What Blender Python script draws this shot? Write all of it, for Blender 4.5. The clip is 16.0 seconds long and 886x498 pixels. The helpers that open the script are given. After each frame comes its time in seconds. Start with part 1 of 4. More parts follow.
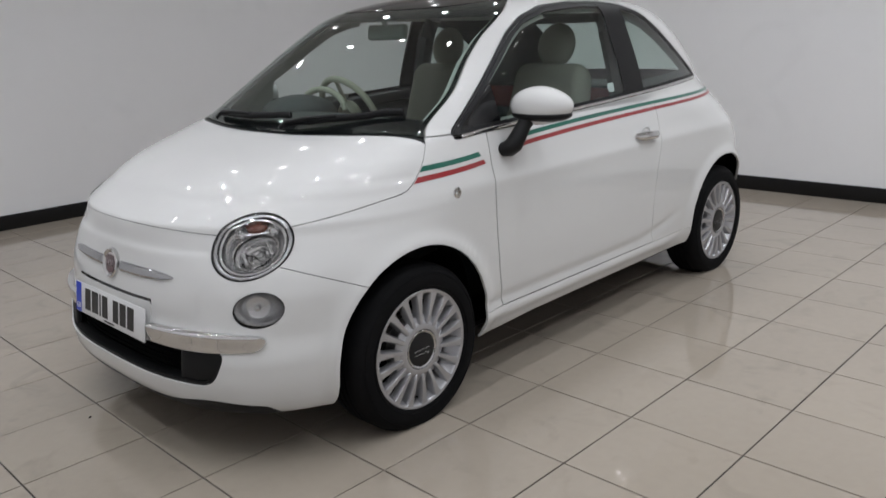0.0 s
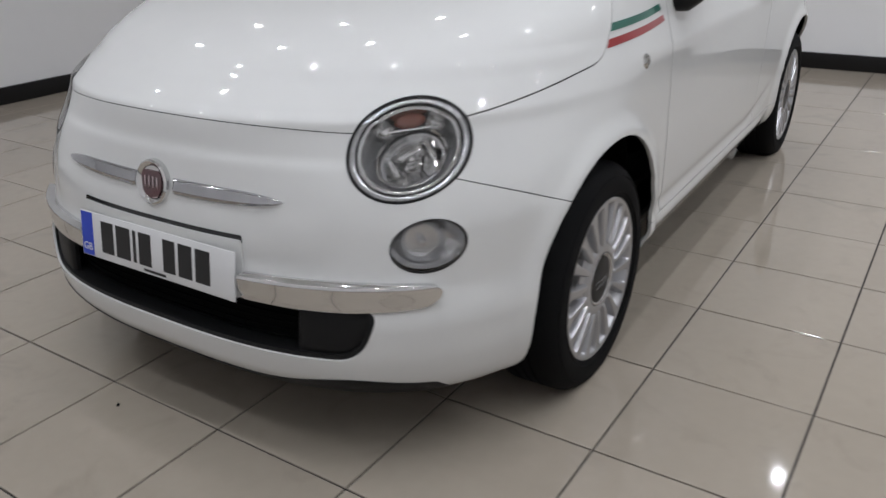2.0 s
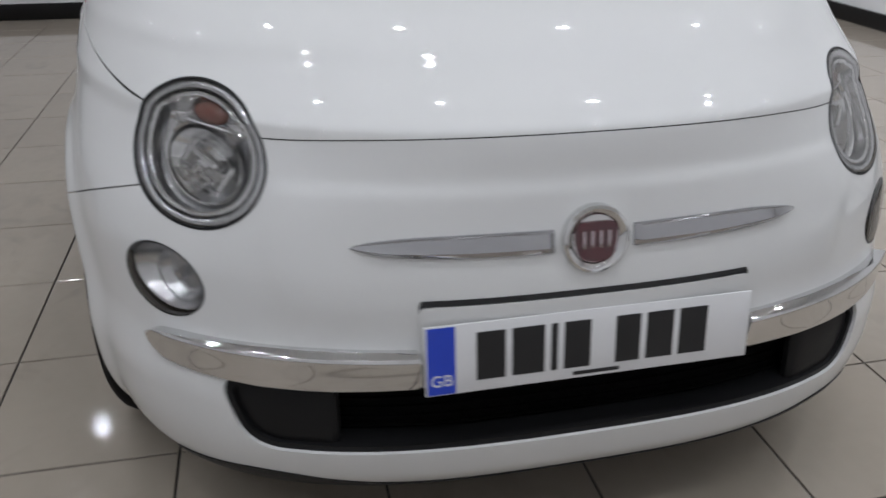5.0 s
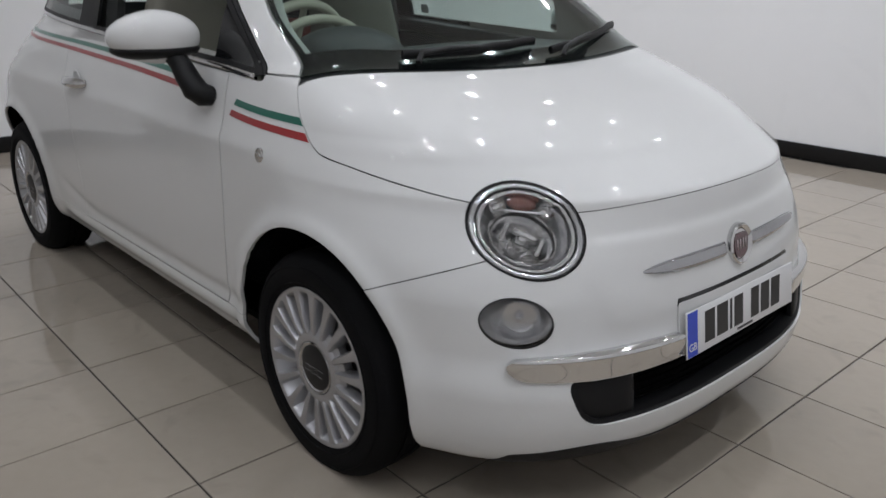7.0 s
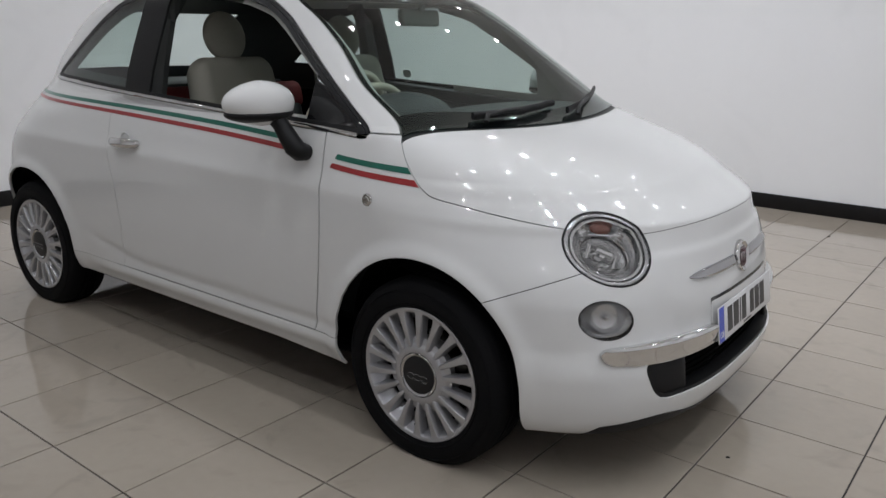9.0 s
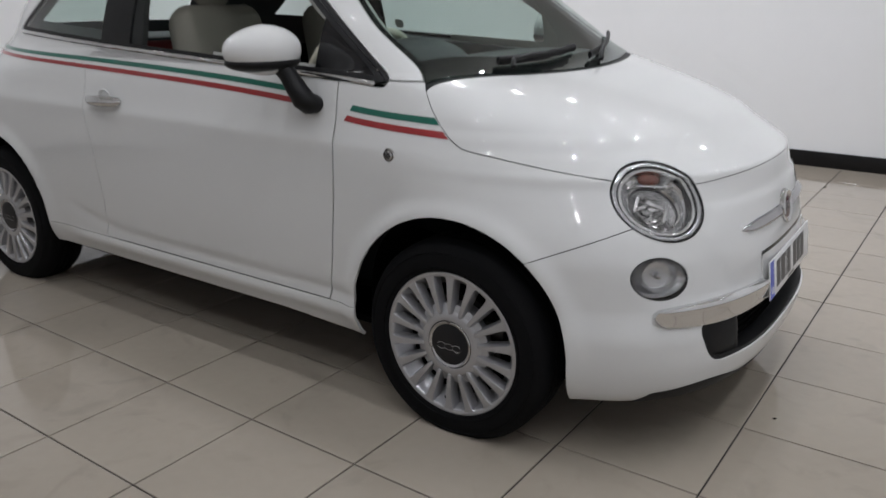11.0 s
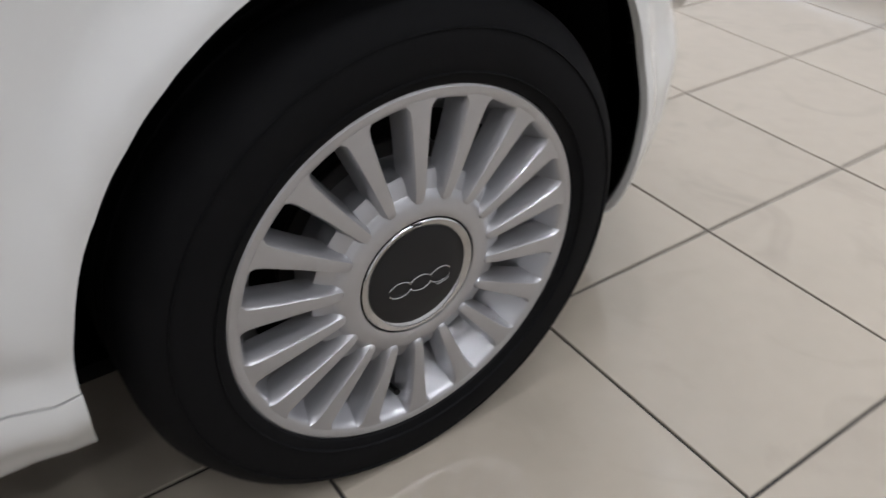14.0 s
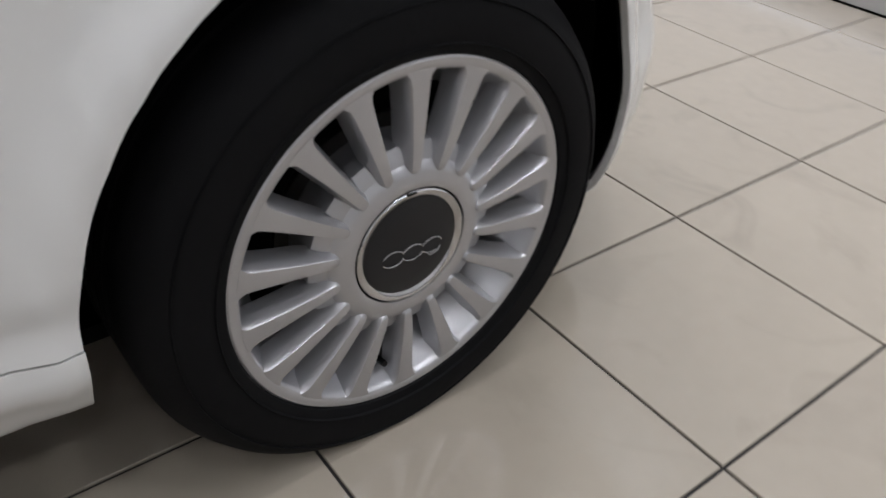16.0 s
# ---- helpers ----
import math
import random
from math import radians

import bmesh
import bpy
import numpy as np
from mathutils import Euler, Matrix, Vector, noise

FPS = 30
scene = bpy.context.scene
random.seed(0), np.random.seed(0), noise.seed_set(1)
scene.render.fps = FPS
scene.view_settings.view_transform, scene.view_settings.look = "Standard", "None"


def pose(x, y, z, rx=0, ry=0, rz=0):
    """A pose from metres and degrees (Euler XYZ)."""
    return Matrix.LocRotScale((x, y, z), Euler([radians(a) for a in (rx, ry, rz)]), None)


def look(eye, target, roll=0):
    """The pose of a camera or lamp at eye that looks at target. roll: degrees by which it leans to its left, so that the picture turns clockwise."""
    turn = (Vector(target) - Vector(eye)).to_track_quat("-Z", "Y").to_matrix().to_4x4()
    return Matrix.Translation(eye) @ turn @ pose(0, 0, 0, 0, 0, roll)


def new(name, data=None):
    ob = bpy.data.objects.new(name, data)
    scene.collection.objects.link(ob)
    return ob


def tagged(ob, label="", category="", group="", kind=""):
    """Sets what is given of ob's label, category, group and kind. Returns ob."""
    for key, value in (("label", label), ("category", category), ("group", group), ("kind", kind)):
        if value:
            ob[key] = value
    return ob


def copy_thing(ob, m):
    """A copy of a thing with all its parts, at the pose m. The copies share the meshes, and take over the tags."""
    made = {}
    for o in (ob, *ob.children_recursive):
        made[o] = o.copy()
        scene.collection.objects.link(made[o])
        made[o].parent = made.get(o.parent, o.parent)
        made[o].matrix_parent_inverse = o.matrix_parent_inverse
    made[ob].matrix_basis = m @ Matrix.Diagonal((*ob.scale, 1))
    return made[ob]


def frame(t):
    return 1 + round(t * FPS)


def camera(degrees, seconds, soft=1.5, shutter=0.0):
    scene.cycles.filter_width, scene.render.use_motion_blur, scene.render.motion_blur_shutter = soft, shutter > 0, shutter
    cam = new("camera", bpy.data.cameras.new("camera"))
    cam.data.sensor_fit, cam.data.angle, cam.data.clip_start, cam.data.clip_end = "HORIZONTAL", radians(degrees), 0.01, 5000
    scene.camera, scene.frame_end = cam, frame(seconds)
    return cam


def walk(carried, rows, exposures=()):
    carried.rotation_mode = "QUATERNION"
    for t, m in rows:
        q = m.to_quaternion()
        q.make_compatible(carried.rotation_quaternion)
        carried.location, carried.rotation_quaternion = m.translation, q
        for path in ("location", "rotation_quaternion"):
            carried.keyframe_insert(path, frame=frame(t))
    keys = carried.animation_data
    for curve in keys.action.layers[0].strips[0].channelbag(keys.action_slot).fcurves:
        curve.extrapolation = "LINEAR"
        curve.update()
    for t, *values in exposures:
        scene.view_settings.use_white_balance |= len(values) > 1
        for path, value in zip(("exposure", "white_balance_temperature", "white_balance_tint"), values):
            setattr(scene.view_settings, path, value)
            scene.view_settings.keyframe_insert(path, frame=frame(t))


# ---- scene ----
cam = camera(58.6, 16.0, 1.5, 0.5)
PATH = [
    (0, (1.761, 2.597, 1.326), (0.368, 1.264, 0.792), -2.1),
    (0.5, (1.754, 2.440, 1.267), (0.357, 1.138, 0.672), -2.3),
    (1, (1.711, 2.135, 1.243), (0.305, 0.895, 0.545), -2.2),
    (1.5, (1.712, 1.834, 1.214), (0.267, 0.684, 0.447), -2.1),
    (2, (1.721, 1.440, 1.163), (0.188, 0.442, 0.353), -1.4),
    (2.5, (1.671, 1.120, 1.165), (0.110, 0.259, 0.258), -2.0),
    (3, (1.613, 0.804, 1.104), (-0.004, 0.087, 0.171), -2.8),
    (3.5, (1.628, 0.501, 1.117), (-0.05, 0.062, 0.12), -2.5),
    (4, (1.667, 0.186, 1.088), (-0.092, 0.079, 0.141), -0.8),
    (4.2, (1.664, 0.075, 1.094), (-0.092, 0.067, 0.144), -0.5),
    (4.5, (1.659, -0.113, 1.095), (-0.102, 0.048, 0.159), 0.2),
    (5, (1.626, -0.452, 1.112), (-0.107, -0.042, 0.202), 0.7),
    (5.2, (1.606, -0.605, 1.11), (-0.106, -0.063, 0.23), 1.5),
    (7.5, (1.488, -2.029, 1.258), (0.186, -0.632, 0.663), 0.4),
    (8, (1.427, -2.262, 1.272), (0.201, -0.773, 0.743), 0.8),
    (10.5, (1.272, -2.571, 1.285), (0.157, -1.015, 0.706), 0.7),
    (11, (1.111, -2.468, 1.213), (0.044, -0.895, 0.590), 0.3),
    (11.5, (0.893, -2.340, 1.141), (-0.057, -0.719, 0.455), 0.2),
    (12, (0.575, -2.154, 1.080), (-0.133, -0.464, 0.277), -0.3),
    (12.5, (0.281, -1.944, 0.978), (-0.151, -0.216, 0.070), -0.6),
    (13, (-0.000, -1.700, 0.906), (-0.023, 0.024, -0.108), -0.2),
    (13.5, (-0.214, -1.509, 0.856), (0.246, 0.070, -0.282), 0.9),
    (14, (-0.367, -1.328, 0.791), (0.593, -0.042, -0.402), 1.8),
    (14.5, (-0.472, -1.221, 0.739), (0.868, -0.270, -0.400), 4.2),
    (15, (-0.500, -1.252, 0.723), (0.859, -0.368, -0.449), 1.2),
    (15.5, (-0.467, -1.300, 0.722), (0.802, -0.215, -0.445), -0.5),
    (16, (-0.419, -1.330, 0.773), (0.638, -0.112, -0.413), 4.9),
]
EXPOSURE = [(0, -.17, 6480, 10), (2.5, -.24, 6420, 10), (4.2, -.28, 6380, 10), (5.2, -.24, 6330, 10), (7.5, -.22, 6420, 10), (8, -.19, 6440, 10), (11, -.09, 6440, 10), (12, .17, 6360, 10), (13, .32, 6320, 10),
            (13.5, .42, 6400, 10), (14, .64, 6430, 10), (14.5, .87, 6440, 10), (15, .95, 6440, 10), (15.5, .86, 6450, 10), (16, .52, 6460, 10)]
walk(cam, [(t, look(eye, target, roll)) for t, eye, target, roll in PATH], EXPOSURE)

# ---- light: ceiling spots of the showroom bay ----
HEIGHT = 2.9                    # ceiling
X0, X1, Y0, Y1 = -4.5, 2.16, -3.75, 3.78   # inner faces of the four walls
SPOTS = [(x, y) for x in (-3.6, -2.65, -1.7, -0.8, 0.1, 1.0, 1.85) for y in (-2.8, -1.88, -0.94, 0.0, 0.94, 1.88, 2.8)]
world = bpy.data.worlds.new("bay_air")
scene.world = world
world.use_nodes = True
world.node_tree.nodes["Background"].inputs[0].default_value = (0.75, 0.82, 0.9, 1)
world.node_tree.nodes["Background"].inputs[1].default_value = 0.02
for sx, sy in SPOTS:
    inner = -2.5 < sx < 1 and abs(sy) < 1.5       # dimmer spots over the car
    lamp = bpy.data.lights.new("ceiling_spot", "AREA")
    power = (1.75 if inner else 3.35) * (1.15 if sy > 0.5 else 0.72 if sy < -0.5 else 1.0)
    power *= 0.82 if sy > 0.5 and sx > 0.5 else 1.7 if sy > 2.5 else 1.12 if sy > 1.5 else 1.0
    if sy < -0.5:                                 # the bay is lit less beside the car's right flank than before it
        power *= 1.5 if sx > 0.5 else 0.8 if sy < -1.5 else 1.12
    lamp.shape, lamp.size, lamp.energy, lamp.color = "DISK", 0.034, power * (0.95 if sx > 0.9 else 1.0), (0.945, 0.977, 1.042)
    lamp.spread = radians(132)
    new("ceiling_spot", lamp).matrix_world = pose(sx, sy, HEIGHT - 0.03)
scene.view_settings.exposure = 0.0

# ---- materials ----
def material(name, colour, rough=0.5, metal=0.0, coat=0.0, grain=0.0, scale=40.0, bump=0.0, stain=0.0, random_tint=0.0, spec=0.5, place=False, smear=0.0):
    """A Principled surface with fine grain, broad stains and relief."""
    m = bpy.data.materials.new(name)
    m.use_nodes = True
    nt = m.node_tree
    b = nt.nodes["Principled BSDF"]
    b.inputs["Base Color"].default_value = (*colour, 1)
    b.inputs["Roughness"].default_value = rough
    b.inputs["Metallic"].default_value = metal
    b.inputs["Coat Weight"].default_value = coat
    b.inputs["Coat Roughness"].default_value = 0.02
    b.inputs["Specular IOR Level"].default_value = spec
    if place:                       # one pattern over the whole room, not one per piece
        co = nt.nodes.new("ShaderNodeNewGeometry").outputs["Position"]
    else:
        co = nt.nodes.new("ShaderNodeTexCoord").outputs["Object"]
    fine = nt.nodes.new("ShaderNodeTexNoise")
    fine.inputs["Scale"].default_value = scale
    fine.inputs["Detail"].default_value = 4
    nt.links.new(co, fine.inputs["Vector"])
    last = None
    if grain or stain or random_tint:
        broad = nt.nodes.new("ShaderNodeTexNoise")
        broad.inputs["Scale"].default_value = scale / 14
        broad.inputs["Detail"].default_value = 3
        nt.links.new(co, broad.inputs["Vector"])
        total = nt.nodes.new("ShaderNodeMath")
        total.operation = "MULTIPLY_ADD"
        nt.links.new(fine.outputs[0], total.inputs[0])
        total.inputs[1].default_value = grain
        low = nt.nodes.new("ShaderNodeMath")
        low.operation = "MULTIPLY_ADD"
        nt.links.new(broad.outputs[0], low.inputs[0])
        low.inputs[1].default_value = stain
        low.inputs[2].default_value = 1 - (grain + stain + random_tint) / 2
        nt.links.new(low.outputs[0], total.inputs[2])
        out = total
        if random_tint:
            info = nt.nodes.new("ShaderNodeObjectInfo")
            add = nt.nodes.new("ShaderNodeMath")
            add.operation = "MULTIPLY_ADD"
            nt.links.new(info.outputs["Random"], add.inputs[0])
            add.inputs[1].default_value = random_tint
            nt.links.new(total.outputs[0], add.inputs[2])
            out = add
        mix = nt.nodes.new("ShaderNodeVectorMath")
        mix.operation = "SCALE"
        mix.inputs[0].default_value = colour
        nt.links.new(out.outputs[0], mix.inputs["Scale"])
        nt.links.new(mix.outputs[0], b.inputs["Base Color"])
        if smear:                   # scattered scuffs and wiped patches, duller than the rest
            patch = nt.nodes.new("ShaderNodeTexNoise")
            patch.inputs["Scale"].default_value = scale / 5
            patch.inputs["Detail"].default_value = 6
            patch.inputs["Distortion"].default_value = 1.2
            nt.links.new(co, patch.inputs["Vector"])
            where = nt.nodes.new("ShaderNodeMapRange")
            where.inputs["From Min"].default_value, where.inputs["From Max"].default_value = 0.56, 0.74
            nt.links.new(patch.outputs[0], where.inputs["Value"])
            where.inputs["To Min"].default_value, where.inputs["To Max"].default_value = 1.0, 1.0 - smear
            both = nt.nodes.new("ShaderNodeVectorMath")
            both.operation = "SCALE"
            nt.links.new(mix.outputs[0], both.inputs[0])
            nt.links.new(where.outputs[0], both.inputs["Scale"])
            nt.links.new(both.outputs[0], b.inputs["Base Color"])
            dull = nt.nodes.new("ShaderNodeMapRange")
            dull.inputs["From Min"].default_value, dull.inputs["From Max"].default_value = 0.35, 0.75
            nt.links.new(patch.outputs[0], dull.inputs["Value"])
            dull.inputs["To Min"].default_value, dull.inputs["To Max"].default_value = rough, rough * 2.2 + 0.02
            nt.links.new(dull.outputs[0], b.inputs["Roughness"])
    if bump:
        bm_ = nt.nodes.new("ShaderNodeBump")
        bm_.inputs["Strength"].default_value = bump
        bm_.inputs["Distance"].default_value = 0.002
        nt.links.new(fine.outputs[0], bm_.inputs["Height"])
        nt.links.new(bm_.outputs[0], b.inputs["Normal"])
    return m


def glass(name, tint, rough=0.0):
    """Thin pane: mostly clear tint, with mirror reflection by Fresnel."""
    m = bpy.data.materials.new(name)
    m.use_nodes = True
    nt = m.node_tree
    nt.nodes.remove(nt.nodes["Principled BSDF"])
    clear = nt.nodes.new("ShaderNodeBsdfTransparent")
    clear.inputs[0].default_value = (*tint, 1)
    gloss = nt.nodes.new("ShaderNodeBsdfGlossy")
    gloss.inputs["Roughness"].default_value = rough
    face = nt.nodes.new("ShaderNodeLayerWeight")
    face.inputs[0].default_value = 0.5
    power = nt.nodes.new("ShaderNodeMath")
    power.operation = "POWER"
    nt.links.new(face.outputs["Facing"], power.inputs[0])
    power.inputs[1].default_value = 4.0
    fres = nt.nodes.new("ShaderNodeMath")
    fres.operation = "MULTIPLY_ADD"
    nt.links.new(power.outputs[0], fres.inputs[0])
    fres.inputs[1].default_value = 0.8
    fres.inputs[2].default_value = 0.06
    mix = nt.nodes.new("ShaderNodeMixShader")
    nt.links.new(fres.outputs[0], mix.inputs[0])
    nt.links.new(clear.outputs[0], mix.inputs[1])
    nt.links.new(gloss.outputs[0], mix.inputs[2])
    nt.links.new(mix.outputs[0], nt.nodes["Material Output"].inputs[0])
    return m


def glowing(name, colour, strength):
    m = material(name, colour)
    b = m.node_tree.nodes["Principled BSDF"]
    b.inputs["Emission Color"].default_value = (*colour, 1)
    b.inputs["Emission Strength"].default_value = strength
    return m


PAINT = material("white_paint", (0.615, 0.615, 0.605), 0.55, coat=1.0, grain=0.015, stain=0.02, scale=30, spec=0.02)
LAMPSILVER = material("lamp_silver", (0.80, 0.80, 0.81), 0.16, 0.8)
BLACK = material("black_plastic", (0.008, 0.008, 0.0085), 0.45, bump=0.15, scale=300, spec=0.2)
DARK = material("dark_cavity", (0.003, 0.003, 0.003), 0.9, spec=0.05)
GLOSSBLACK = material("gloss_black", (0.008, 0.008, 0.009), 0.08)
CAPBLACK = material("cap_black", (0.009, 0.009, 0.010), 0.42, spec=0.28)
CHROME = material("chrome", (0.68, 0.68, 0.68), 0.06, 1.0)
TRIMCHROME = material("trim_chrome", (0.46, 0.46, 0.475), 0.08, 1.0)
SATIN = material("satin_chrome", (0.52, 0.52, 0.53), 0.15, 1.0)
ALLOY = material("silver_alloy", (0.42, 0.42, 0.435), 0.33, 0.75, coat=0.35, grain=0.05, scale=120)
RUBBER = material("tyre_rubber", (0.0045, 0.0045, 0.005), 0.75, grain=0.3, scale=90, bump=0.2, spec=0.10)
# kept darker than bare steel, for the shade behind the wheel spokes
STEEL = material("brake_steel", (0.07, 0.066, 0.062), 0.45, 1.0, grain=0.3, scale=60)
GLASS = glass("tinted_glass", (0.74, 0.83, 0.80))
GREYPLASTIC = material("grey_plastic", (0.30, 0.32, 0.29), 0.6, grain=0.1, scale=200)
BEZEL = material("lamp_bezel", (0.50, 0.50, 0.51), 0.22, 0.9)
FOGSILVER = material("fog_silver", (0.66, 0.66, 0.67), 0.24, 0.85)
CLEAR = glass("clear_lens", (0.93, 0.93, 0.93))
FRIT = material("glass_border", (0.006, 0.006, 0.007), 0.06)
GREEN = material("green_stripe", (0.0, 0.105, 0.07), 0.3, coat=0.6)
RED = material("red_stripe", (0.27, 0.012, 0.015), 0.3, coat=0.6)
PLATE = material("plate_white", (0.66, 0.66, 0.665), 0.35, coat=0.3, grain=0.03, scale=200)
PLATEBLUE = material("plate_blue", (0.012, 0.05, 0.48), 0.35, coat=0.3)
INK = material("plate_black", (0.01, 0.01, 0.011), 0.35)
AMBER = material("amber_lens", (0.13, 0.036, 0.022), 0.15, coat=0.5)
BADGERED = material("badge_red", (0.062, 0.005, 0.011), 0.25, coat=1.0)
IVORY = material("ivory_trim", (0.56, 0.53, 0.43), 0.45, grain=0.05, scale=60)
SEATGREY = material("seat_cloth", (0.23, 0.22, 0.185), 0.85, grain=0.2, scale=250, bump=0.3)
SEATRED = material("seat_red", (0.17, 0.018, 0.018), 0.8, grain=0.2, scale=250, bump=0.3)
DASH = material("dash_grey", (0.05, 0.052, 0.052), 0.55, grain=0.15, scale=200, bump=0.2)
LINING = material("headlining", (0.44, 0.44, 0.41), 0.9, grain=0.1, scale=200)
MIRROR = material("mirror_silver", (0.85, 0.85, 0.85), 0.02, 1.0)
WALL = material("wall_paint", (0.84, 0.84, 0.845), 0.75, grain=0.02, stain=0.05, scale=9, bump=0.06, smear=0.03)
SKIRT = material("skirting_black", (0.009, 0.0085, 0.0085), 0.4, grain=0.3, scale=30, spec=0.25)
CEIL = material("ceiling_paint", (0.74, 0.74, 0.73), 0.85, grain=0.02, stain=0.03, scale=8)
TILE = material("porcelain_tile", (0.312, 0.272, 0.224), 0.034, grain=0.10, stain=0.14, scale=26, random_tint=0.06, bump=0.004, place=True, smear=0.12)
GROUT = material("grout", (0.012, 0.010, 0.009), 0.8, grain=0.4, scale=60)
GREYMETAL = material("grey_metal", (0.55, 0.57, 0.60), 0.3, 0.8, grain=0.05)

# ---- mesh tools ----
def mesh_object(name, verts, faces, mat, parent=None, label="", smooth=True, normals=None):
    me = bpy.data.meshes.new(name)
    me.from_pydata([tuple(v) for v in verts], [], [tuple(f) for f in faces])
    me.materials.append(mat)
    if smooth:
        me.shade_smooth()
    me.update()
    if normals is not None:
        me.normals_split_custom_set_from_vertices([tuple(n) for n in normals])
    ob = new(name, me)
    ob.parent = parent
    return tagged(ob, label)


def part(name, bm, mat, parent=None, label="", smooth=30):
    """Links a bmesh as one mesh object under a thing or a part."""
    bmesh.ops.recalc_face_normals(bm, faces=bm.faces[:])
    me = bpy.data.meshes.new(name)
    bm.to_mesh(me)
    bm.free()
    me.materials.append(mat)
    if smooth:
        me.shade_smooth()
        me.set_sharp_from_angle(angle=radians(smooth))
    ob = new(name, me)
    ob.parent = parent
    return tagged(ob, label)


def thing(name, m, label, category, group="", kind=""):
    ob = new(name)
    ob.empty_display_size = 0.1
    ob.matrix_world = m
    return tagged(ob, label, category, group, kind)


def box(sx, sy, sz, bevel=0.0, m=None, seg=2, into=None):
    bm = into or bmesh.new()
    made = bmesh.ops.create_cube(bm, size=1.0)["verts"]
    bmesh.ops.scale(bm, vec=(sx, sy, sz), verts=made)
    if bevel:
        edges = list({e for v in made for e in v.link_edges})
        made = bmesh.ops.bevel(bm, geom=edges, offset=bevel, segments=seg, affect="EDGES", profile=0.5)["verts"]
        made = list(set(made))
    if m is not None:
        if bevel:
            bmesh.ops.transform(bm, matrix=m, verts=bm.verts[:] if into is None else made)
        else:
            bmesh.ops.transform(bm, matrix=m, verts=made)
    return bm


def lathe(profile, n=64, axis="y", m=None, closed=False):
    """Turns (radius, along) pairs round an axis."""
    bm = bmesh.new()
    rings = []
    for r, a in profile:
        ring = []
        for k in range(n):
            c, s = math.cos(2 * math.pi * k / n), math.sin(2 * math.pi * k / n)
            ring.append(bm.verts.new((r * c, a, r * s) if axis == "y" else (a, r * c, r * s) if axis == "x" else (r * c, r * s, a)))
        rings.append(ring)
    pairs = list(zip(rings, rings[1:])) + ([(rings[-1], rings[0])] if closed else [])
    for p, q in pairs:
        for k in range(n):
            bm.faces.new((p[k], p[(k + 1) % n], q[(k + 1) % n], q[k]))
    bmesh.ops.remove_doubles(bm, verts=bm.verts[:], dist=1e-6)
    if m is not None:
        bmesh.ops.transform(bm, matrix=m, verts=bm.verts[:])
    return bm


def tube(points, radius, n=10, radii=None, flat=1.0):
    """A round bar along a line of points."""
    bm = bmesh.new()
    pts = [Vector(p) for p in points]
    rings = []
    for i, p in enumerate(pts):
        d = (pts[min(i + 1, len(pts) - 1)] - pts[max(i - 1, 0)]).normalized()
        up = Vector((0, 0, 1)) if abs(d.z) < 0.9 else Vector((1, 0, 0))
        a = d.cross(up).normalized()
        b = a.cross(d)
        r = radii[i] if radii else radius
        rings.append([bm.verts.new(p + r * (math.cos(2 * math.pi * k / n) * a + flat * math.sin(2 * math.pi * k / n) * b)) for k in range(n)])
    for p, q in zip(rings, rings[1:]):
        for k in range(n):
            bm.faces.new((p[k], p[(k + 1) % n], q[(k + 1) % n], q[k]))
    bm.faces.new(rings[0][::-1])
    bm.faces.new(rings[-1])
    return bm


def pchip(xs, ys):
    """Monotone cubic through table points."""
    xs, ys = np.array(xs, float), np.array(ys, float)
    h, d = np.diff(xs), np.diff(ys) / np.diff(xs)
    m = np.zeros(len(xs))
    m[0], m[-1] = d[0], d[-1]
    for i in range(1, len(xs) - 1):
        if d[i - 1] * d[i] > 0:
            w1, w2 = 2 * h[i] + h[i - 1], h[i] + 2 * h[i - 1]
            m[i] = (w1 + w2) / (w1 / d[i - 1] + w2 / d[i])

    def f(x):
        x = np.clip(np.asarray(x, float), xs[0], xs[-1])
        i = np.clip(np.searchsorted(xs, x) - 1, 0, len(xs) - 2)
        t = (x - xs[i]) / h[i]
        return ((1 + 2 * t) * (1 - t) ** 2 * ys[i] + t * (1 - t) ** 2 * h[i] * m[i] + t * t * (3 - 2 * t) * ys[i + 1] + t * t * (t - 1) * h[i] * m[i + 1])
    return f


def inside(px, py, poly):
    """Signed distance to a closed outline in a plane, positive inside."""
    poly = np.array(poly, float)
    d2 = np.full(px.shape, 1e9)
    odd = np.zeros(px.shape, bool)
    for (ax, ay), (bx, by) in zip(poly, np.roll(poly, -1, 0)):
        ex, ey = bx - ax, by - ay
        t = np.clip(((px - ax) * ex + (py - ay) * ey) / (ex * ex + ey * ey + 1e-12), 0, 1)
        d2 = np.minimum(d2, (px - ax - t * ex) ** 2 + (py - ay - t * ey) ** 2)
        cross = ((ay > py) != (by > py)) & (px < (bx - ax) * (py - ay) / (by - ay + 1e-12) + ax)
        odd ^= cross
    return np.where(odd, 1, -1) * np.sqrt(d2)


def rounded(poly, r, n=6):
    """An outline with its corners rounded."""
    out, k = [], len(poly)
    for i in range(k):
        p, a, b = Vector(poly[i]), Vector(poly[i - 1]), Vector(poly[(i + 1) % k])
        ra = min(r, (a - p).length * 0.49, (b - p).length * 0.49)
        s, e = p + (a - p).normalized() * ra, p + (b - p).normalized() * ra
        for j in range(n + 1):
            t = j / n
            q = (1 - t) ** 2 * s + 2 * t * (1 - t) * p + t * t * e
            out.append((q.x, q.y))
    return out

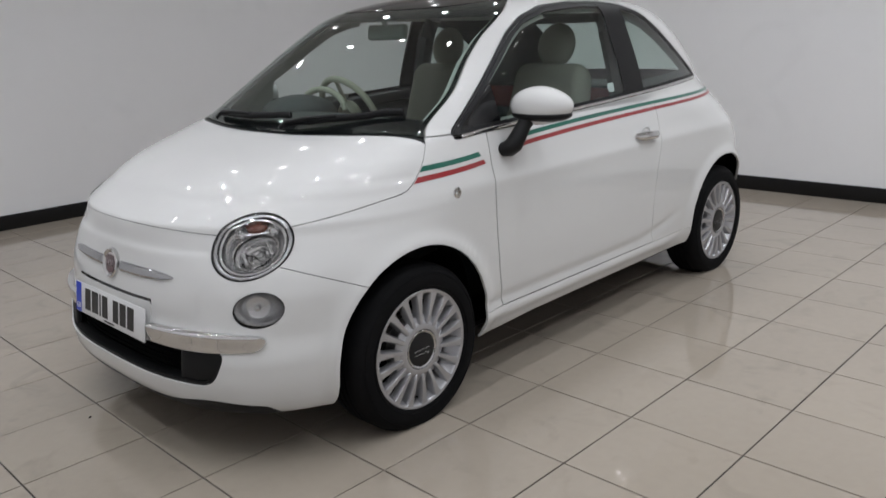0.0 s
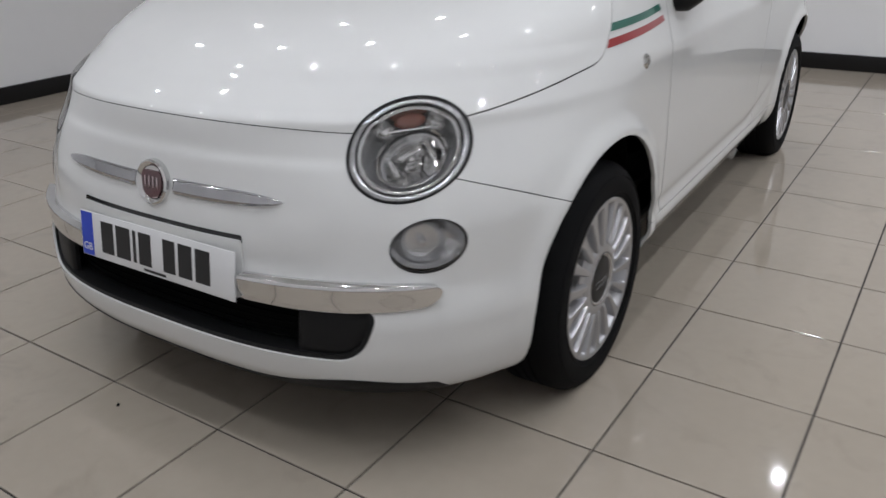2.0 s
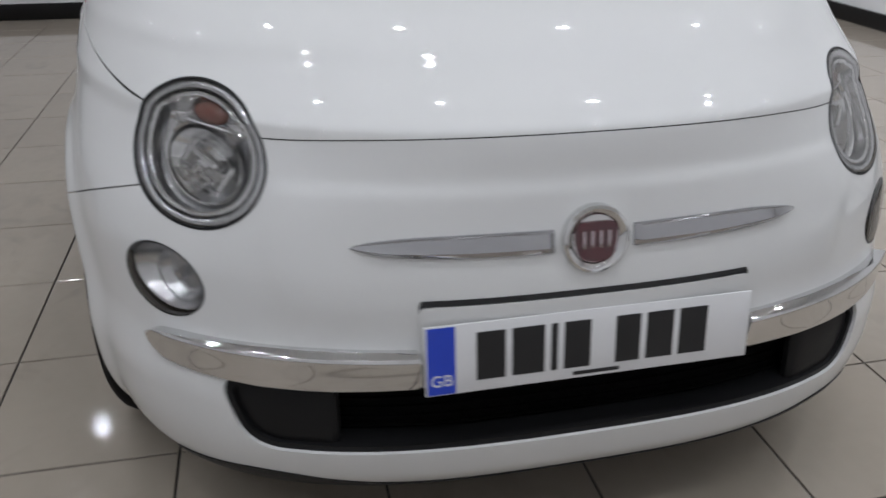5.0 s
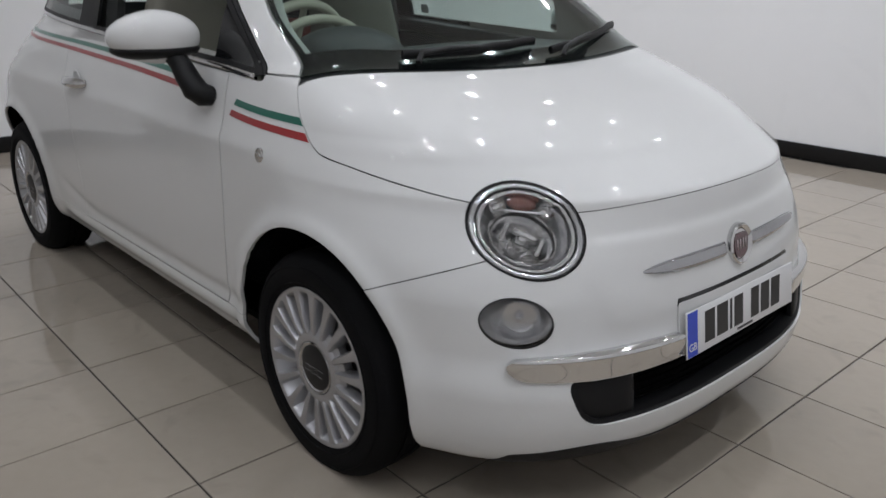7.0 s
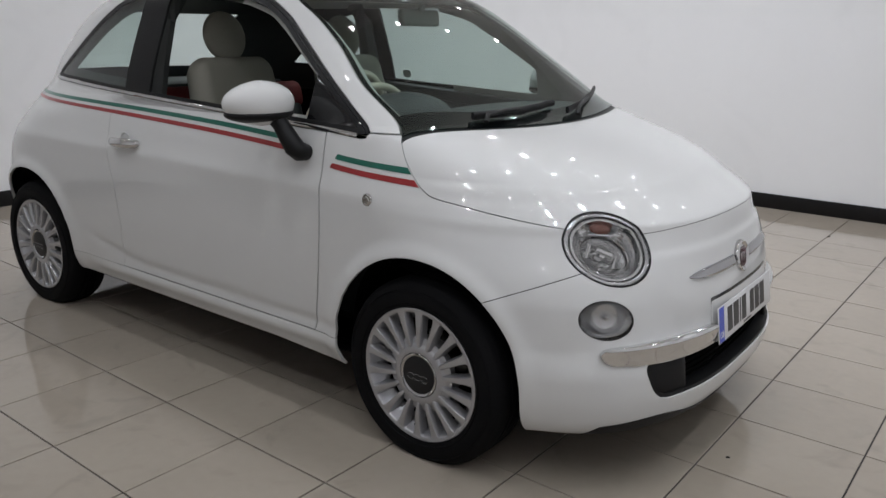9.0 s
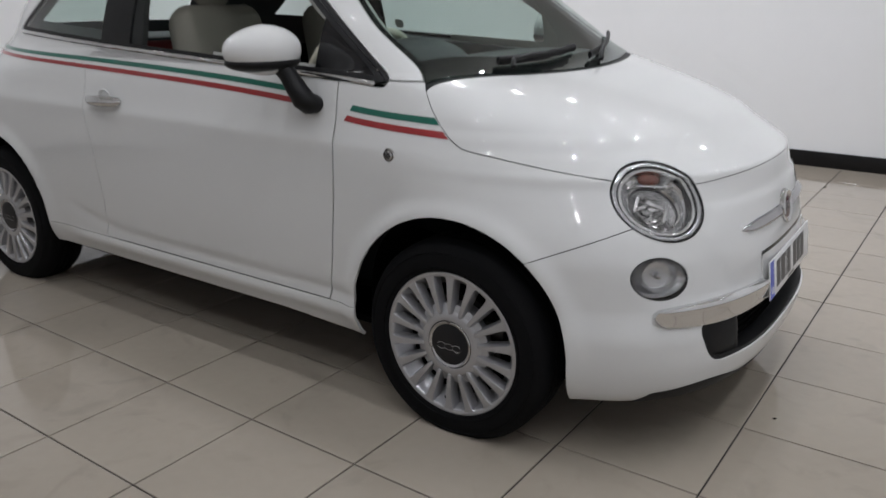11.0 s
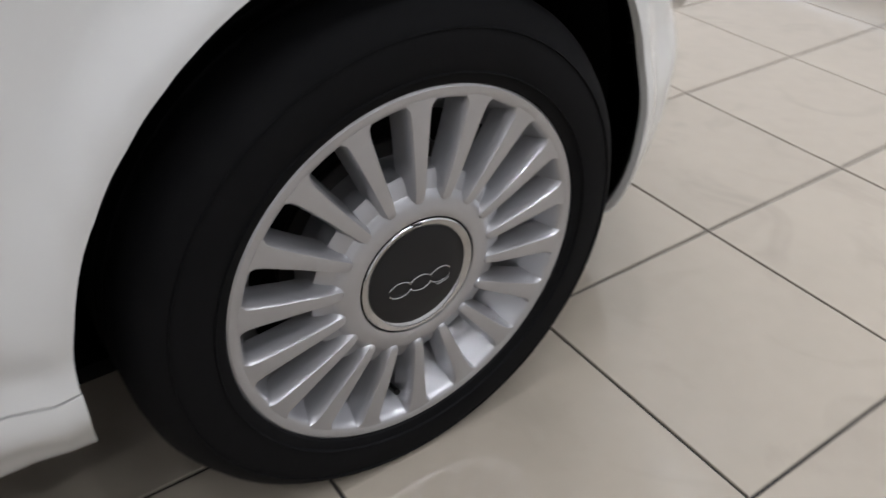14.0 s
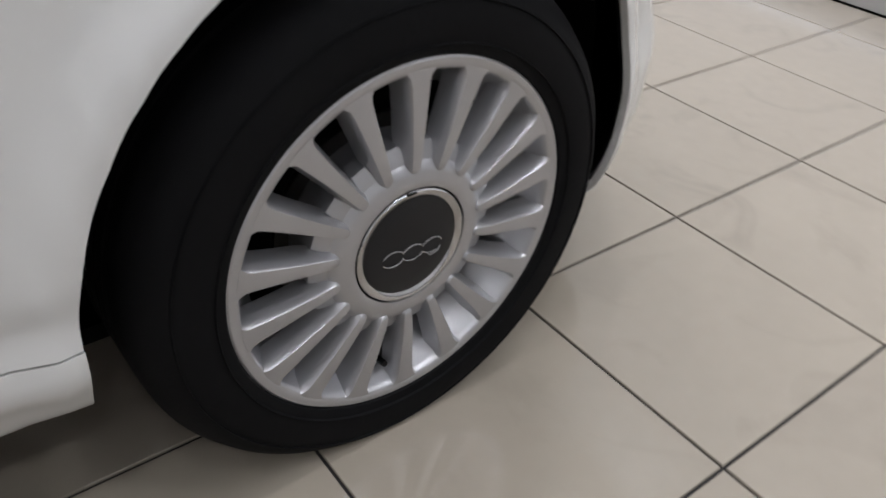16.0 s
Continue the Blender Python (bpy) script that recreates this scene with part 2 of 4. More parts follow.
# ---- the car: one skin of level curves, from which every panel is cut ----
# front axle at x = 0, nose towards +x, its left towards +y
W = pchip([.150, .165, .185, .24, .30, .43, .55, .65, .758, .79, .82, .86, .90, .95, .97, .985, 1.0, 1.05, 1.12, 1.2, 1.3, 1.38, 1.42, 1.45, 1.47, 1.483, 1.488],
          [.690, .72, .762, .785, .795, .803, .806, .806, .803, .80, .793, .783, .773, .757, .749, .742, .735, .722, .702, .674, .635, .602, .555, .475, .37, .21, .02])
XF = pchip([.150, .165, .185, .205, .24, .29, .35, .43, .55, .607, .70, .735, .758, .78, .80, .82, .85, .88, .91, .94, .96, .98, 1.0, 1.1, 1.2, 1.3, 1.38, 1.42, 1.45, 1.47, 1.483, 1.488],
           [.570, .64, .678, .699, .717, .723, .717, .705, .680, .664, .645, .640, .634, 0.604, 0.568, 0.529, 0.477, 0.405, 0.309, 0.187, 0.101, 0.008, -0.047, -.18, -.305, -.435, -.565, -.655, -.765, -.88, -1.03, -1.2])
XA = pchip([.150, .55, .62, .70, .74, .758, .80, .84, .87, .92, .96, .98, 1.0, 1.1, 1.2, 1.3, 1.38, 1.45, 1.488],
           [.0, .0, -.05, -.15, -.20, -.22, -.30, -.36, -.40, -.40, -.38, -.37, -.38, -.52, -.70, -.88, -1.0, -1.15, -1.3])
NF = pchip([.150, .35, .45, .60, .70, .74, .77, .82, .85, .90, .95, .98, 1.0, 1.1, 1.3, 1.45, 1.488], [2.9, 2.9, 2.65, 2.6, 2.4, 2.33, 2.36, 2.52, 2.64, 2.80, 3.0, 3.2, 3.1, 2.85, 2.7, 2.3, 2.0])
XR = pchip([.150, .24, .40, .60, .90, 1.0, 1.1, 1.2, 1.3, 1.38, 1.42, 1.45, 1.47, 1.483, 1.488], [-2.65, -2.78, -2.81, -2.80, -2.77, -2.73, -2.70, -2.62, -2.50, -2.35, -2.23, -2.07, -1.87, -1.6, -1.35])
XB = pchip([.150, .55, .72, .82, .90, .96, 1.05, 1.2, 1.45, 1.488], [-2.3, -2.32, -2.24, -2.08, -1.85, -1.62, -1.40, -1.33, -1.32, -1.33])
NR = pchip([.150, .90, .95, 1.05, 1.3, 1.488], [2.8, 2.9, 2.9, 2.8, 2.7, 2.2])
LEVELS = np.concatenate([np.linspace(.150, .73, 104, endpoint=False), np.linspace(.73, 1.0, 90, endpoint=False), np.linspace(1.0, 1.40, 70, endpoint=False),
                         np.linspace(1.40, 1.488, 30)])
AXLE, WHEELBASE, ARCH, ARCHZ = 0.0, 2.30, 0.345, 0.297


def bend(t, edge, width):
    return 1 / (1 + np.exp(-(t - edge) / width))


def skin():
    z = LEVELS[None, :]
    th = np.linspace(0, math.pi / 2, 120)[:, None]
    xf, xa, n, w = XF(z), XA(z), NF(z), W(z)
    fx = xa + (xf - xa) * np.cos(th) ** (2 / n)
    fy = w * np.sin(th) ** (2 / n)
    xr, xb, m = XR(z), XB(z), NR(z)
    u = np.linspace(0, 1, 72)[1:-1, None]
    sx = xa + (xb - xa) * u
    sy = w + 0 * u
    th = np.linspace(math.pi / 2, 0, 70)[:, None]
    rx = xb + (xr - xb) * np.cos(th) ** (2 / m)
    ry = w * np.sin(th) ** (2 / m)
    X, Y = np.concatenate([fx, sx, rx]), np.concatenate([fy, sy, ry])
    P = np.stack([X, Y, np.broadcast_to(z, X.shape)], -1)

    def normal(P):
        a, b = np.gradient(P, axis=0), np.gradient(P, axis=1)
        nn = np.cross(a, b)
        nn /= np.linalg.norm(nn, axis=-1, keepdims=True) + 1e-12
        mid = P - np.array([-1.0, 0, 0.6])
        nn *= np.sign((nn * mid).sum(-1, keepdims=True))
        return nn
    N = normal(P)
    X, Y, Z = P[..., 0], P[..., 1], P[..., 2]
    d = np.zeros(X.shape)
    for cx in (AXLE, AXLE - WHEELBASE):      # rolled lips round the wheel arches
        r = np.hypot(X - cx, Z - ARCHZ)
        d += 0.015 * np.exp(-((r - ARCH - .002) / 0.034) ** 2) * bend(Z, 0.2, 0.02) * (np.abs(N[..., 1]) > 0.3)
    front = X > 0.3
    yy = np.abs(Y)
    half = 0.475 - 0.28 * np.abs(Z - 0.60)
    d += 0.0065 * front * bend(half - yy, 0, 0.010) * bend(Z, 0.500, 0.012) * bend(-Z, -0.683, 0.005)    # raised nose panel
    dip = .338 + .26 * np.clip(-1.42 - X, 0, .4) ** 1.4      # hollow above the sill, rising behind the door
    along = bend(X, -1.78, 0.03) * bend(-X, 0.33, 0.02) * (np.abs(N[..., 1]) > 0.5)
    d += -0.006 * np.exp(-((Z - dip - .004) / 0.022) ** 2) * along
    d += 0.008 * np.exp(-((Z - 0.280) / 0.026) ** 2) * along
    d += 0.003 * np.exp(-((Z - 0.80) / 0.03) ** 2) * bend(-X, 0.2, 0.1) * (Y > 0.5)
    P = P + N * d[..., None]
    P[0, :, 1] = 0
    P[-1, :, 1] = 0
    N = normal(P)
    N[0, :, 1] = 0
    N[-1, :, 1] = 0
    return P, N


P, N = skin()
NI, NJ = P.shape[:2]
PV, NV = P.reshape(-1, 3), N.reshape(-1, 3)
ids = np.arange(NI * NJ).reshape(NI, NJ)
QUADS = np.stack([ids[:-1, :-1], ids[1:, :-1], ids[1:, 1:], ids[:-1, 1:]], -1).reshape(-1, 4)
SX, SY, SZ = PV[:, 0], PV[:, 1], PV[:, 2]


def cut(fields, gap=0.0):
    """The piece of the half skin where every field is above gap: points, normals, faces, fields."""
    G = np.stack([f - gap for f in fields], 1)
    keep = np.all((G[QUADS] > 0).any(1), 1)
    verts, norms, vals = list(PV), list(NV), list(G)
    polys = [tuple(q) for q in QUADS[keep]]
    for k in range(G.shape[1]):
        out, made = [], {}
        for poly in polys:
            g = [vals[i][k] for i in poly]
            if min(g) >= 0:
                out.append(poly)
                continue
            if max(g) <= 0:
                continue
            ring = []
            for a in range(len(poly)):
                i, j = poly[a], poly[(a + 1) % len(poly)]
                gi, gj = g[a], g[(a + 1) % len(poly)]
                if gi >= 0:
                    ring.append(i)
                if (gi >= 0) != (gj >= 0):
                    key = (min(i, j), max(i, j))
                    if key not in made:
                        t = gi / (gi - gj)
                        made[key] = len(verts)
                        verts.append(verts[i] * (1 - t) + verts[j] * t)
                        norms.append(norms[i] * (1 - t) + norms[j] * t)
                        vals.append(vals[i] * (1 - t) + vals[j] * t)
                    ring.append(made[key])
            if len(ring) > 2:
                out.append(tuple(ring))
        polys = out
    used = sorted({i for p in polys for i in p})
    back = {i: k for k, i in enumerate(used)}
    V = np.array([verts[i] for i in used]).reshape(-1, 3)
    M = np.array([norms[i] for i in used]).reshape(-1, 3)
    M /= np.linalg.norm(M, axis=1, keepdims=True) + 1e-12
    return V, M, [tuple(back[i] for i in p) for p in polys], np.array([vals[i] for i in used])


def panel(name, fields, mat, parent, label="", sides="both", out=0.0, depth=0.010, gap=0.0015, pillow=0.0, pillow_width=0.015, shape=None):
    """Cuts a panel from the skin, lifts it by out, gives it a turned edge; sides: left, right or both (joined over the middle)."""
    V, M, F, G = cut(fields, gap)
    lift = np.full(len(V), out)
    if pillow:
        t = np.clip(G.min(1) / pillow_width, 0, 1)
        lift = lift + pillow * np.sqrt(np.clip(1 - (1 - t) ** 2, 0, 1))
    if shape:
        lift = lift + shape(V)
    V = V + M * lift[:, None]
    count = {}
    for f in F:
        for a, b in zip(f, f[1:] + f[:1]):
            count[(min(a, b), max(a, b))] = count.get((min(a, b), max(a, b)), 0) + 1
    direct = [(a, b) for f in F for a, b in zip(f, f[1:] + f[:1]) if count[(min(a, b), max(a, b))] == 1]
    verts, norms, faces = [], [], []

    def add(sign):
        base = len(verts)
        s = np.array([1, sign, 1])
        verts.extend(V * s)
        norms.extend(M * s)
        ccw = sign > 0
        for f in F:
            faces.append(tuple(base + i for i in (f if ccw else f[::-1])))
        for a, b in direct:
            if abs(V[a][1]) < 1e-4 and abs(V[b][1]) < 1e-4:
                continue
            q = [V[a], V[b], V[b] - M[b] * depth, V[a] - M[a] * depth]
            nn = np.cross(q[1] - q[0], q[3] - q[0])
            nn /= np.linalg.norm(nn) + 1e-12
            k = len(verts)
            verts.extend(np.array(q) * s)
            norms.extend([nn * s * -1] * 4)
            faces.append((k, k + 3, k + 2, k + 1) if ccw else (k, k + 1, k + 2, k + 3))
    if sides in ("both", "left"):
        add(1)
    if sides in ("both", "right"):
        add(-1)
    return mesh_object(name, verts, faces, mat, parent, label, normals=None if pillow or shape else norms)


def line(a, b):
    """Signed distance right of the line a to b in the side view (x, z)."""
    (ax, az), (bx, bz) = a, b
    n = math.hypot(bx - ax, bz - az)
    return ((SX - ax) * (bz - az) - (SZ - az) * (bx - ax)) / n


def above(table):
    xs, zs = zip(*table)
    return SZ - pchip(xs, zs)(SX)


def arch(cx, r=ARCH):
    q = np.hypot((SX - cx) * np.where(SX < cx, 1.027, 1.0), np.maximum(SZ - ARCHZ, 0) + np.minimum(SZ - ARCHZ, 0) * 0.45) - r
    return np.where(SY > 0.3, q, 1.0)


HL, HLAXIS = np.array([0.4806, 0.5604, 0.7114]), np.array([0.70, 0.54, 0.46])
HLAXIS /= np.linalg.norm(HLAXIS)
HLSIDE = np.cross([0, 0, 1], HLAXIS)
HLSIDE /= np.linalg.norm(HLSIDE)
HLUP = np.cross(HLAXIS, HLSIDE)
FOG, FOGAXIS = np.array([0.5176, 0.6234, 0.5261]), np.array([0.70, 0.70, 0.05])
FOGAXIS /= np.linalg.norm(FOGAXIS)
FOGSIDE = np.cross([0, 0, 1], FOGAXIS)
FOGSIDE /= np.linalg.norm(FOGSIDE)
FOGUP = np.cross(FOGAXIS, FOGSIDE)


def oval(c, side, up, axis, a, b, lean):
    """Distance inside a leaning oval seen along an axis."""
    q = PV - c
    u, v = q @ side, q @ up
    cl, sl = math.cos(lean), math.sin(lean)
    u, v = u * cl + v * sl, v * cl - u * sl
    r = np.sqrt((u / a) ** 2 + (v / b) ** 2)
    return np.where(np.abs(q @ axis) < 0.2, (1 - r) * math.sqrt(a * b), -1.0)


LAMP = oval(HL, HLSIDE, HLUP, HLAXIS, .133, .104, .45)
FOGLAMP = oval(FOG, FOGSIDE, FOGUP, FOGAXIS, .080, .054, .15)

bonnet_line = above([(-.20, 1.06), (-.150, .985), (-.09, .905), (-.03, .845), (.012, .821), (.10, .806), (.385, .760), (.527, .741), (.60, .750), (.66, .759)])
cowl = SX - (.035 - .16 * (SY / .712) ** 2.2)
bumper_line = np.maximum(.558 + .42 * np.clip(SX - .225, -.05, .4) - SZ, SX - .455)
ARCH_F, ARCH_R = arch(AXLE), arch(AXLE - WHEELBASE)
door_front = pchip([.15, .28, .35, .5, .7, .85, 1.0, 1.5], [-.46, -.447, -.432, -.412, -.400, -.402, -.417, -.45])(SZ) - SX
door_rear = SX - pchip([.28, .45, .62, .80, 1.0, 1.45], [-1.58, -1.56, -1.58, -1.62, -1.63, -1.60])(SZ)
sill_line = SZ - .310
sill_foot = .197 + .024 * np.clip((-.36 - SX) / .3, 0, 1)
GRILLE = inside(SY, SZ, rounded([(-.6, .402), (.562, .402), (.522, .287), (-.6, .285)], .05))
GRILLE = np.where(SX > .3, GRILLE, -1.0)
WINDOW = [(-.243, .970), (-.408, 1.085), (-.58, 1.205), (-.72, 1.303), (-.82, 1.358), (-.97, 1.398), (-1.20, 1.416), (-1.45, 1.418), (-1.62, 1.402), (-1.77, 1.362), (-1.90, 1.293), (-2.0, 1.222), (-2.12, 1.135), (-2.25, 1.050), (-2.0, 1.044), (-1.6, 1.026), (-1.2, 1.008), (-.8, .993), (-.42, .981)]
SIDEGLASS = np.where(SY > .25, inside(SX, SZ, rounded(WINDOW, .03, 3)), -1.0)
screen_edge = SX - pchip([.94, .985, 1.115, 1.24, 1.345, 1.42, 1.49], [-.11, -.157, -.352, -.52, -.69, -.85, -1.08])(SZ)      # ahead of the roof pillar
SCREEN = np.where(SX > -.95, screen_edge * .62, -1.0)
roof_level = 1.415 + .03 * bend(np.abs(SY), .40, .04)
header = roof_level - SZ
REARGLASS = np.where(SX < -2.0, inside(SY, SZ, [(-.5, 1.06), (.46, 1.06), (.40, 1.36), (-.5, 1.36)]), -1.0)
STRIPE = pchip([-2.6, -2.475, -1.5, -.576, -.45, -.372, -.005, .1], [.955, .953, .932, .895, .880, .8625, .8395, .833])(SX)
plain = np.ones(len(SX))
seal = .012

car = thing("small_hatchback_car", Matrix.Identity(4), "small white three-door hatchback with green and red side stripes", "car")
panel("bonnet", [bonnet_line, cowl, -LAMP], PAINT, car, "white bonnet with a rounded leading edge", gap=.001)
panel("front_bumper", [bumper_line, -bonnet_line, ARCH_F, -LAMP, -FOGLAMP, -GRILLE, SX - AXLE], PAINT, car, "white front bumper moulding", gap=.0009)
for side in ("left", "right"):
    panel("front_wing", [np.minimum(-bonnet_line, 1.0), np.maximum(-bumper_line, -SX), -LAMP, ARCH_F, -door_front, sill_line, .977 - SZ, SX + .7, -SIDEGLASS - seal], PAINT, car, sides=side, gap=.0017)
    panel("door", [door_front, door_rear + .002, sill_line, -SIDEGLASS - seal, 1.035 - SZ, ARCH_R], PAINT, car, sides=side, gap=.0033)
    panel("rear_wing", [-door_rear, ARCH_R, -SIDEGLASS - seal, roof_level - SZ, -REARGLASS, np.maximum(sill_line, -(SX + 2.2)), np.maximum(SZ - .42, SX + 2.2)], PAINT, car, sides=side)
    panel("sill", [-sill_line, ARCH_F, ARCH_R, AXLE + .1 - SX, SX + 2.2, SZ - sill_foot], PAINT, car, sides=side, gap=.0008, shape=lambda v: -.017 * np.clip((.308 - v[:, 2]) / .11, 0, 1) ** 1.5)
    panel("roof_pillar", [-SCREEN, -SIDEGLASS - seal, SZ - .979, SX + 1.66, roof_level - SZ, np.maximum(.2 - SX, 0) + .01], PAINT, car, sides=side)
panel("rear_bumper", [-(SX + 2.2), ARCH_R, .42 - SZ], PAINT, car)
panel("roof_panel", [SZ - roof_level, SX + 2.2], GLOSSBLACK, car, "dark glass roof panel")
panel("roof_lining", [SZ - 1.40, SX + 2.1], LINING, car, "pale cloth headlining", out=-.03, depth=.002)
screen = panel("windscreen", [SCREEN, -cowl - .02, header], GLASS, car, "tinted laminated windscreen", depth=.004)
for side in ("left", "right"):
    panel("glass_border", [SCREEN, .011 - SCREEN, -cowl - .05, header], FRIT, screen, sides=side, out=-.004, depth=.001)
panel("glass_border", [SCREEN, -cowl - .02, cowl + .105, header], FRIT, screen, out=-.004, depth=.001)
panel("glass_border", [SCREEN, header, SZ - 1.375], FRIT, screen, out=-.004, depth=.001)
panel("scuttle", [SCREEN + .004, -cowl - .001, cowl + .035], BLACK, car, "black plastic scuttle below the windscreen", out=-.006)
panel("rear_window", [REARGLASS], GLASS, car, depth=.004)
for side in ("left", "right"):
    if side == "left":
        panel("side_window", [SIDEGLASS, SX + 1.40, -(SX + .52 - .1 * (SZ - 1.0))], GLASS, car, "closed side window glass", sides=side, depth=.004)
    if side == "left":
        panel("window_sticker", [np.where(SY > .3, inside(SX, SZ, rounded([(-1.285, 1.078), (-1.335, 1.080), (-1.335, 1.042), (-1.285, 1.040)], .004)), -1.0)], PLATE, car, "small pale sticker inside the glass", sides=side, out=-.006, depth=.0005, gap=0)
    panel("quarter_window", [SIDEGLASS, -(SX + 1.57)], GLASS, car, sides=side, depth=.004)
    panel("window_pillar", [SIDEGLASS, -(SX + 1.40), SX + 1.57], BLACK, car, sides=side, out=.002)
    # real corner panel, drawn further back as a stand-in for dark interior and reflection
    panel("mirror_corner", [SIDEGLASS, SX + .52 - .1 * (SZ - 1.0)], GLOSSBLACK, car, "black corner panel ahead of the window, widened to stand for dark interior and reflection", sides=side)
    panel("window_seal", [-SIDEGLASS, seal + SIDEGLASS, SZ - .972 - .03 * np.clip(-SX - .3, 0, 2.2)], BLACK, car, sides=side, out=.001)
    panel("window_seal", [SIDEGLASS, .014 - SIDEGLASS], BLACK, car, sides=side, out=.0012, gap=0)
    panel("window_trim", [-SIDEGLASS + .001, .0115 + SIDEGLASS, 1.004 + .040 * np.clip(-SX - .5, 0, 2.2) - SZ, -SX - .285, SX + 2.235], CHROME, car, "bright metal strip under the side windows", sides=side, out=.003, pillow=.004, pillow_width=.008, gap=0)
    thick = np.interp(SX, [-2.475, -1.5, 0], [.010, .0145, .017])
    gap2 = np.interp(SX, [-2.475, -1.5, 0], [.009, .0125, .0145])
    for nm, mt, lo, hi, sh in (("red_stripe", RED, 0 * thick, thick, 0), ("green_stripe", GREEN, thick + gap2, 2 * thick + gap2, .016)):
        h = SZ - STRIPE
        tilt = (h - .02) * .9
        panel(nm, [h - lo, hi - h, -(SX + .002 + .02) - tilt * .1 + .018, SX + .372 - h * .55 + .0, -bonnet_line - .004], mt, car, sides=side, out=.0012, depth=.001, gap=0)
        panel(nm, [h - lo, hi - h, -(SX + .574) - h * .4, SX + 2.475], mt, car, sides=side, out=.0012, depth=.001, gap=0)
# dark shell under the panels, seen in the joints and as the cabin's lower sides
panel("inner_shell", [.955 - SZ, SZ - np.where(SX < -.3, .215, .15), ARCH_F, ARCH_R, -LAMP, -FOGLAMP, -GRILLE, bonnet_line * 0 + 1], DARK, car, out=-.014, depth=.001)

# ---- nose ----
panel("grille_mesh", [GRILLE + .03], DARK, car, "black lower grille", out=-.055, depth=.004, gap=0)
panel("grille_lip", [GRILLE + .004, .010 - GRILLE], BLACK, car, out=-.006, depth=.05, gap=0)
panel("grille_blank", [GRILLE + .002, np.abs(SY) - .39, SX - .3], BLACK, car, "dark blanking panel at the grille end", sides="left", out=-.02, pillow=.008, pillow_width=.03, gap=0)
panel("grille_blank", [GRILLE + .002, np.abs(SY) - .39, SX - .3], BLACK, car, "dark blanking panel at the grille end", sides="right", out=-.02, pillow=.008, pillow_width=.03, gap=0)
for gz in (.305, .322, .339, .356, .373):
    panel("grille_slat", [.0022 - np.abs(SZ - gz), GRILLE + .01, .40 - SY, SX - .3], DARK, car, out=-.047, depth=.008, gap=0)
nose = SX > .3
BAND = np.where(nose, inside(SY, SZ, rounded([(.2615, .457), (.40, .459), (.52, .457), (.60, .453), (.638, .449), (.650, .436), (.647, .416), (.632, .403), (.58, .398), (.50, .395), (.38, .395), (.2615, .398)], .008, 3)), -1)
def strip_shape(v):
    t = np.clip((v[:, 2] - .396) / .061, 0, 1)
    return .019 * np.minimum(t / .82, 1) ** .8 * np.sqrt(np.clip(1 - (np.maximum(t - .82, 0) / .19) ** 2, 0, 1))


near = (SX > .3) & (SY < .42) & (SZ > .56) & (SZ < .66)
TERMS = lambda y, z: np.stack([y * 0 + 1, y ** 2, y ** 4, z - .6, (z - .6) ** 2, y ** 2 * (z - .6)], -1)
NOSE = np.linalg.lstsq(TERMS(SY[near], SZ[near]), SX[near], rcond=None)[0]


def trim_bar(sign):
    """A tapered bar on the nose: tall upper face, ridge, narrow lower facet, slanted inner end."""
    low = pchip((.062, .15, .25, .31, .345, .352), (.5895, .590, .593, .598, .6045, .6075))
    high = pchip((.062, .15, .25, .31, .345, .352), (.6225, .6235, .6225, .618, .6115, .6085))
    bm = bmesh.new()
    rings = []
    for y in (.062, .0625, .0705, .0715, .09, .12, .15, .18, .21, .24, .265, .285, .30, .315, .328, .338, .346, .352):
        y = np.array(y)
        tall = min(1.0, float((.354 - y) / .045)) ** .8 * (.45 if y < .07 else 1.0)
        ring = []
        for f, up in ((0, -.006), (0, .0030), (.05, .0050), (.25, .0098), (.30, .0108), (.34, .0110), (.38, .0106), (.90, .0072), (.97, .0056), (1, .0025), (1, -.006)):
            z = low(y) + (high(y) - low(y)) * f
            x = float(TERMS(y, z) @ NOSE)
            slope = float((TERMS(y + .001, z) - TERMS(y - .001, z)) @ NOSE) / .002
            n = Vector((1, -slope, .12)).normalized() * (up * tall if up > 0 else up)
            ring.append(bm.verts.new((x + n.x, sign * (float(y) + n.y), float(z) + n.z)))
        rings.append(ring)
    for p, q in zip(rings, rings[1:]):
        for j in range(len(p) - 1):
            bm.faces.new((p[j], p[j + 1], q[j + 1], q[j]))
    bm.faces.new(rings[0])
    bm.faces.new(rings[-1])
    part("nose_trim", bm, TRIMCHROME, car, "tapered chrome nose trim", smooth=16)


for side in ("left", "right"):
    panel("bumper_strip", [BAND], CHROME, car, "curved chrome bumper strip", sides=side, out=.004, gap=0, depth=.02, shape=strip_shape)
    trim_bar(1 if side == "left" else -1)
PLINTH = np.where(nose, inside(SY, SZ, rounded([(-.5, .523), (.262, .523), (.262, .396), (-.5, .396)], .008)), -1)
panel("plate_plinth", [PLINTH], PAINT, car, "white number plate plinth", out=.004, depth=.03, gap=0)
panel("plate_slot", [np.where(nose, inside(SY, SZ, rounded([(-.5, .5325), (.262, .5325), (.262, .50), (-.5, .50)], .004)), -1)], GLOSSBLACK, car, "dark slot above the plate", out=.0015, depth=.002, gap=0)
panel("lower_lip", [.207 + .030 * np.exp(-((SY - .50) / .14) ** 2) - .10 * np.clip((.53 - SX) / .14, 0, 1) - SZ, SX - .38], BLACK, car, "black lip under the bumper", out=.002, gap=0)

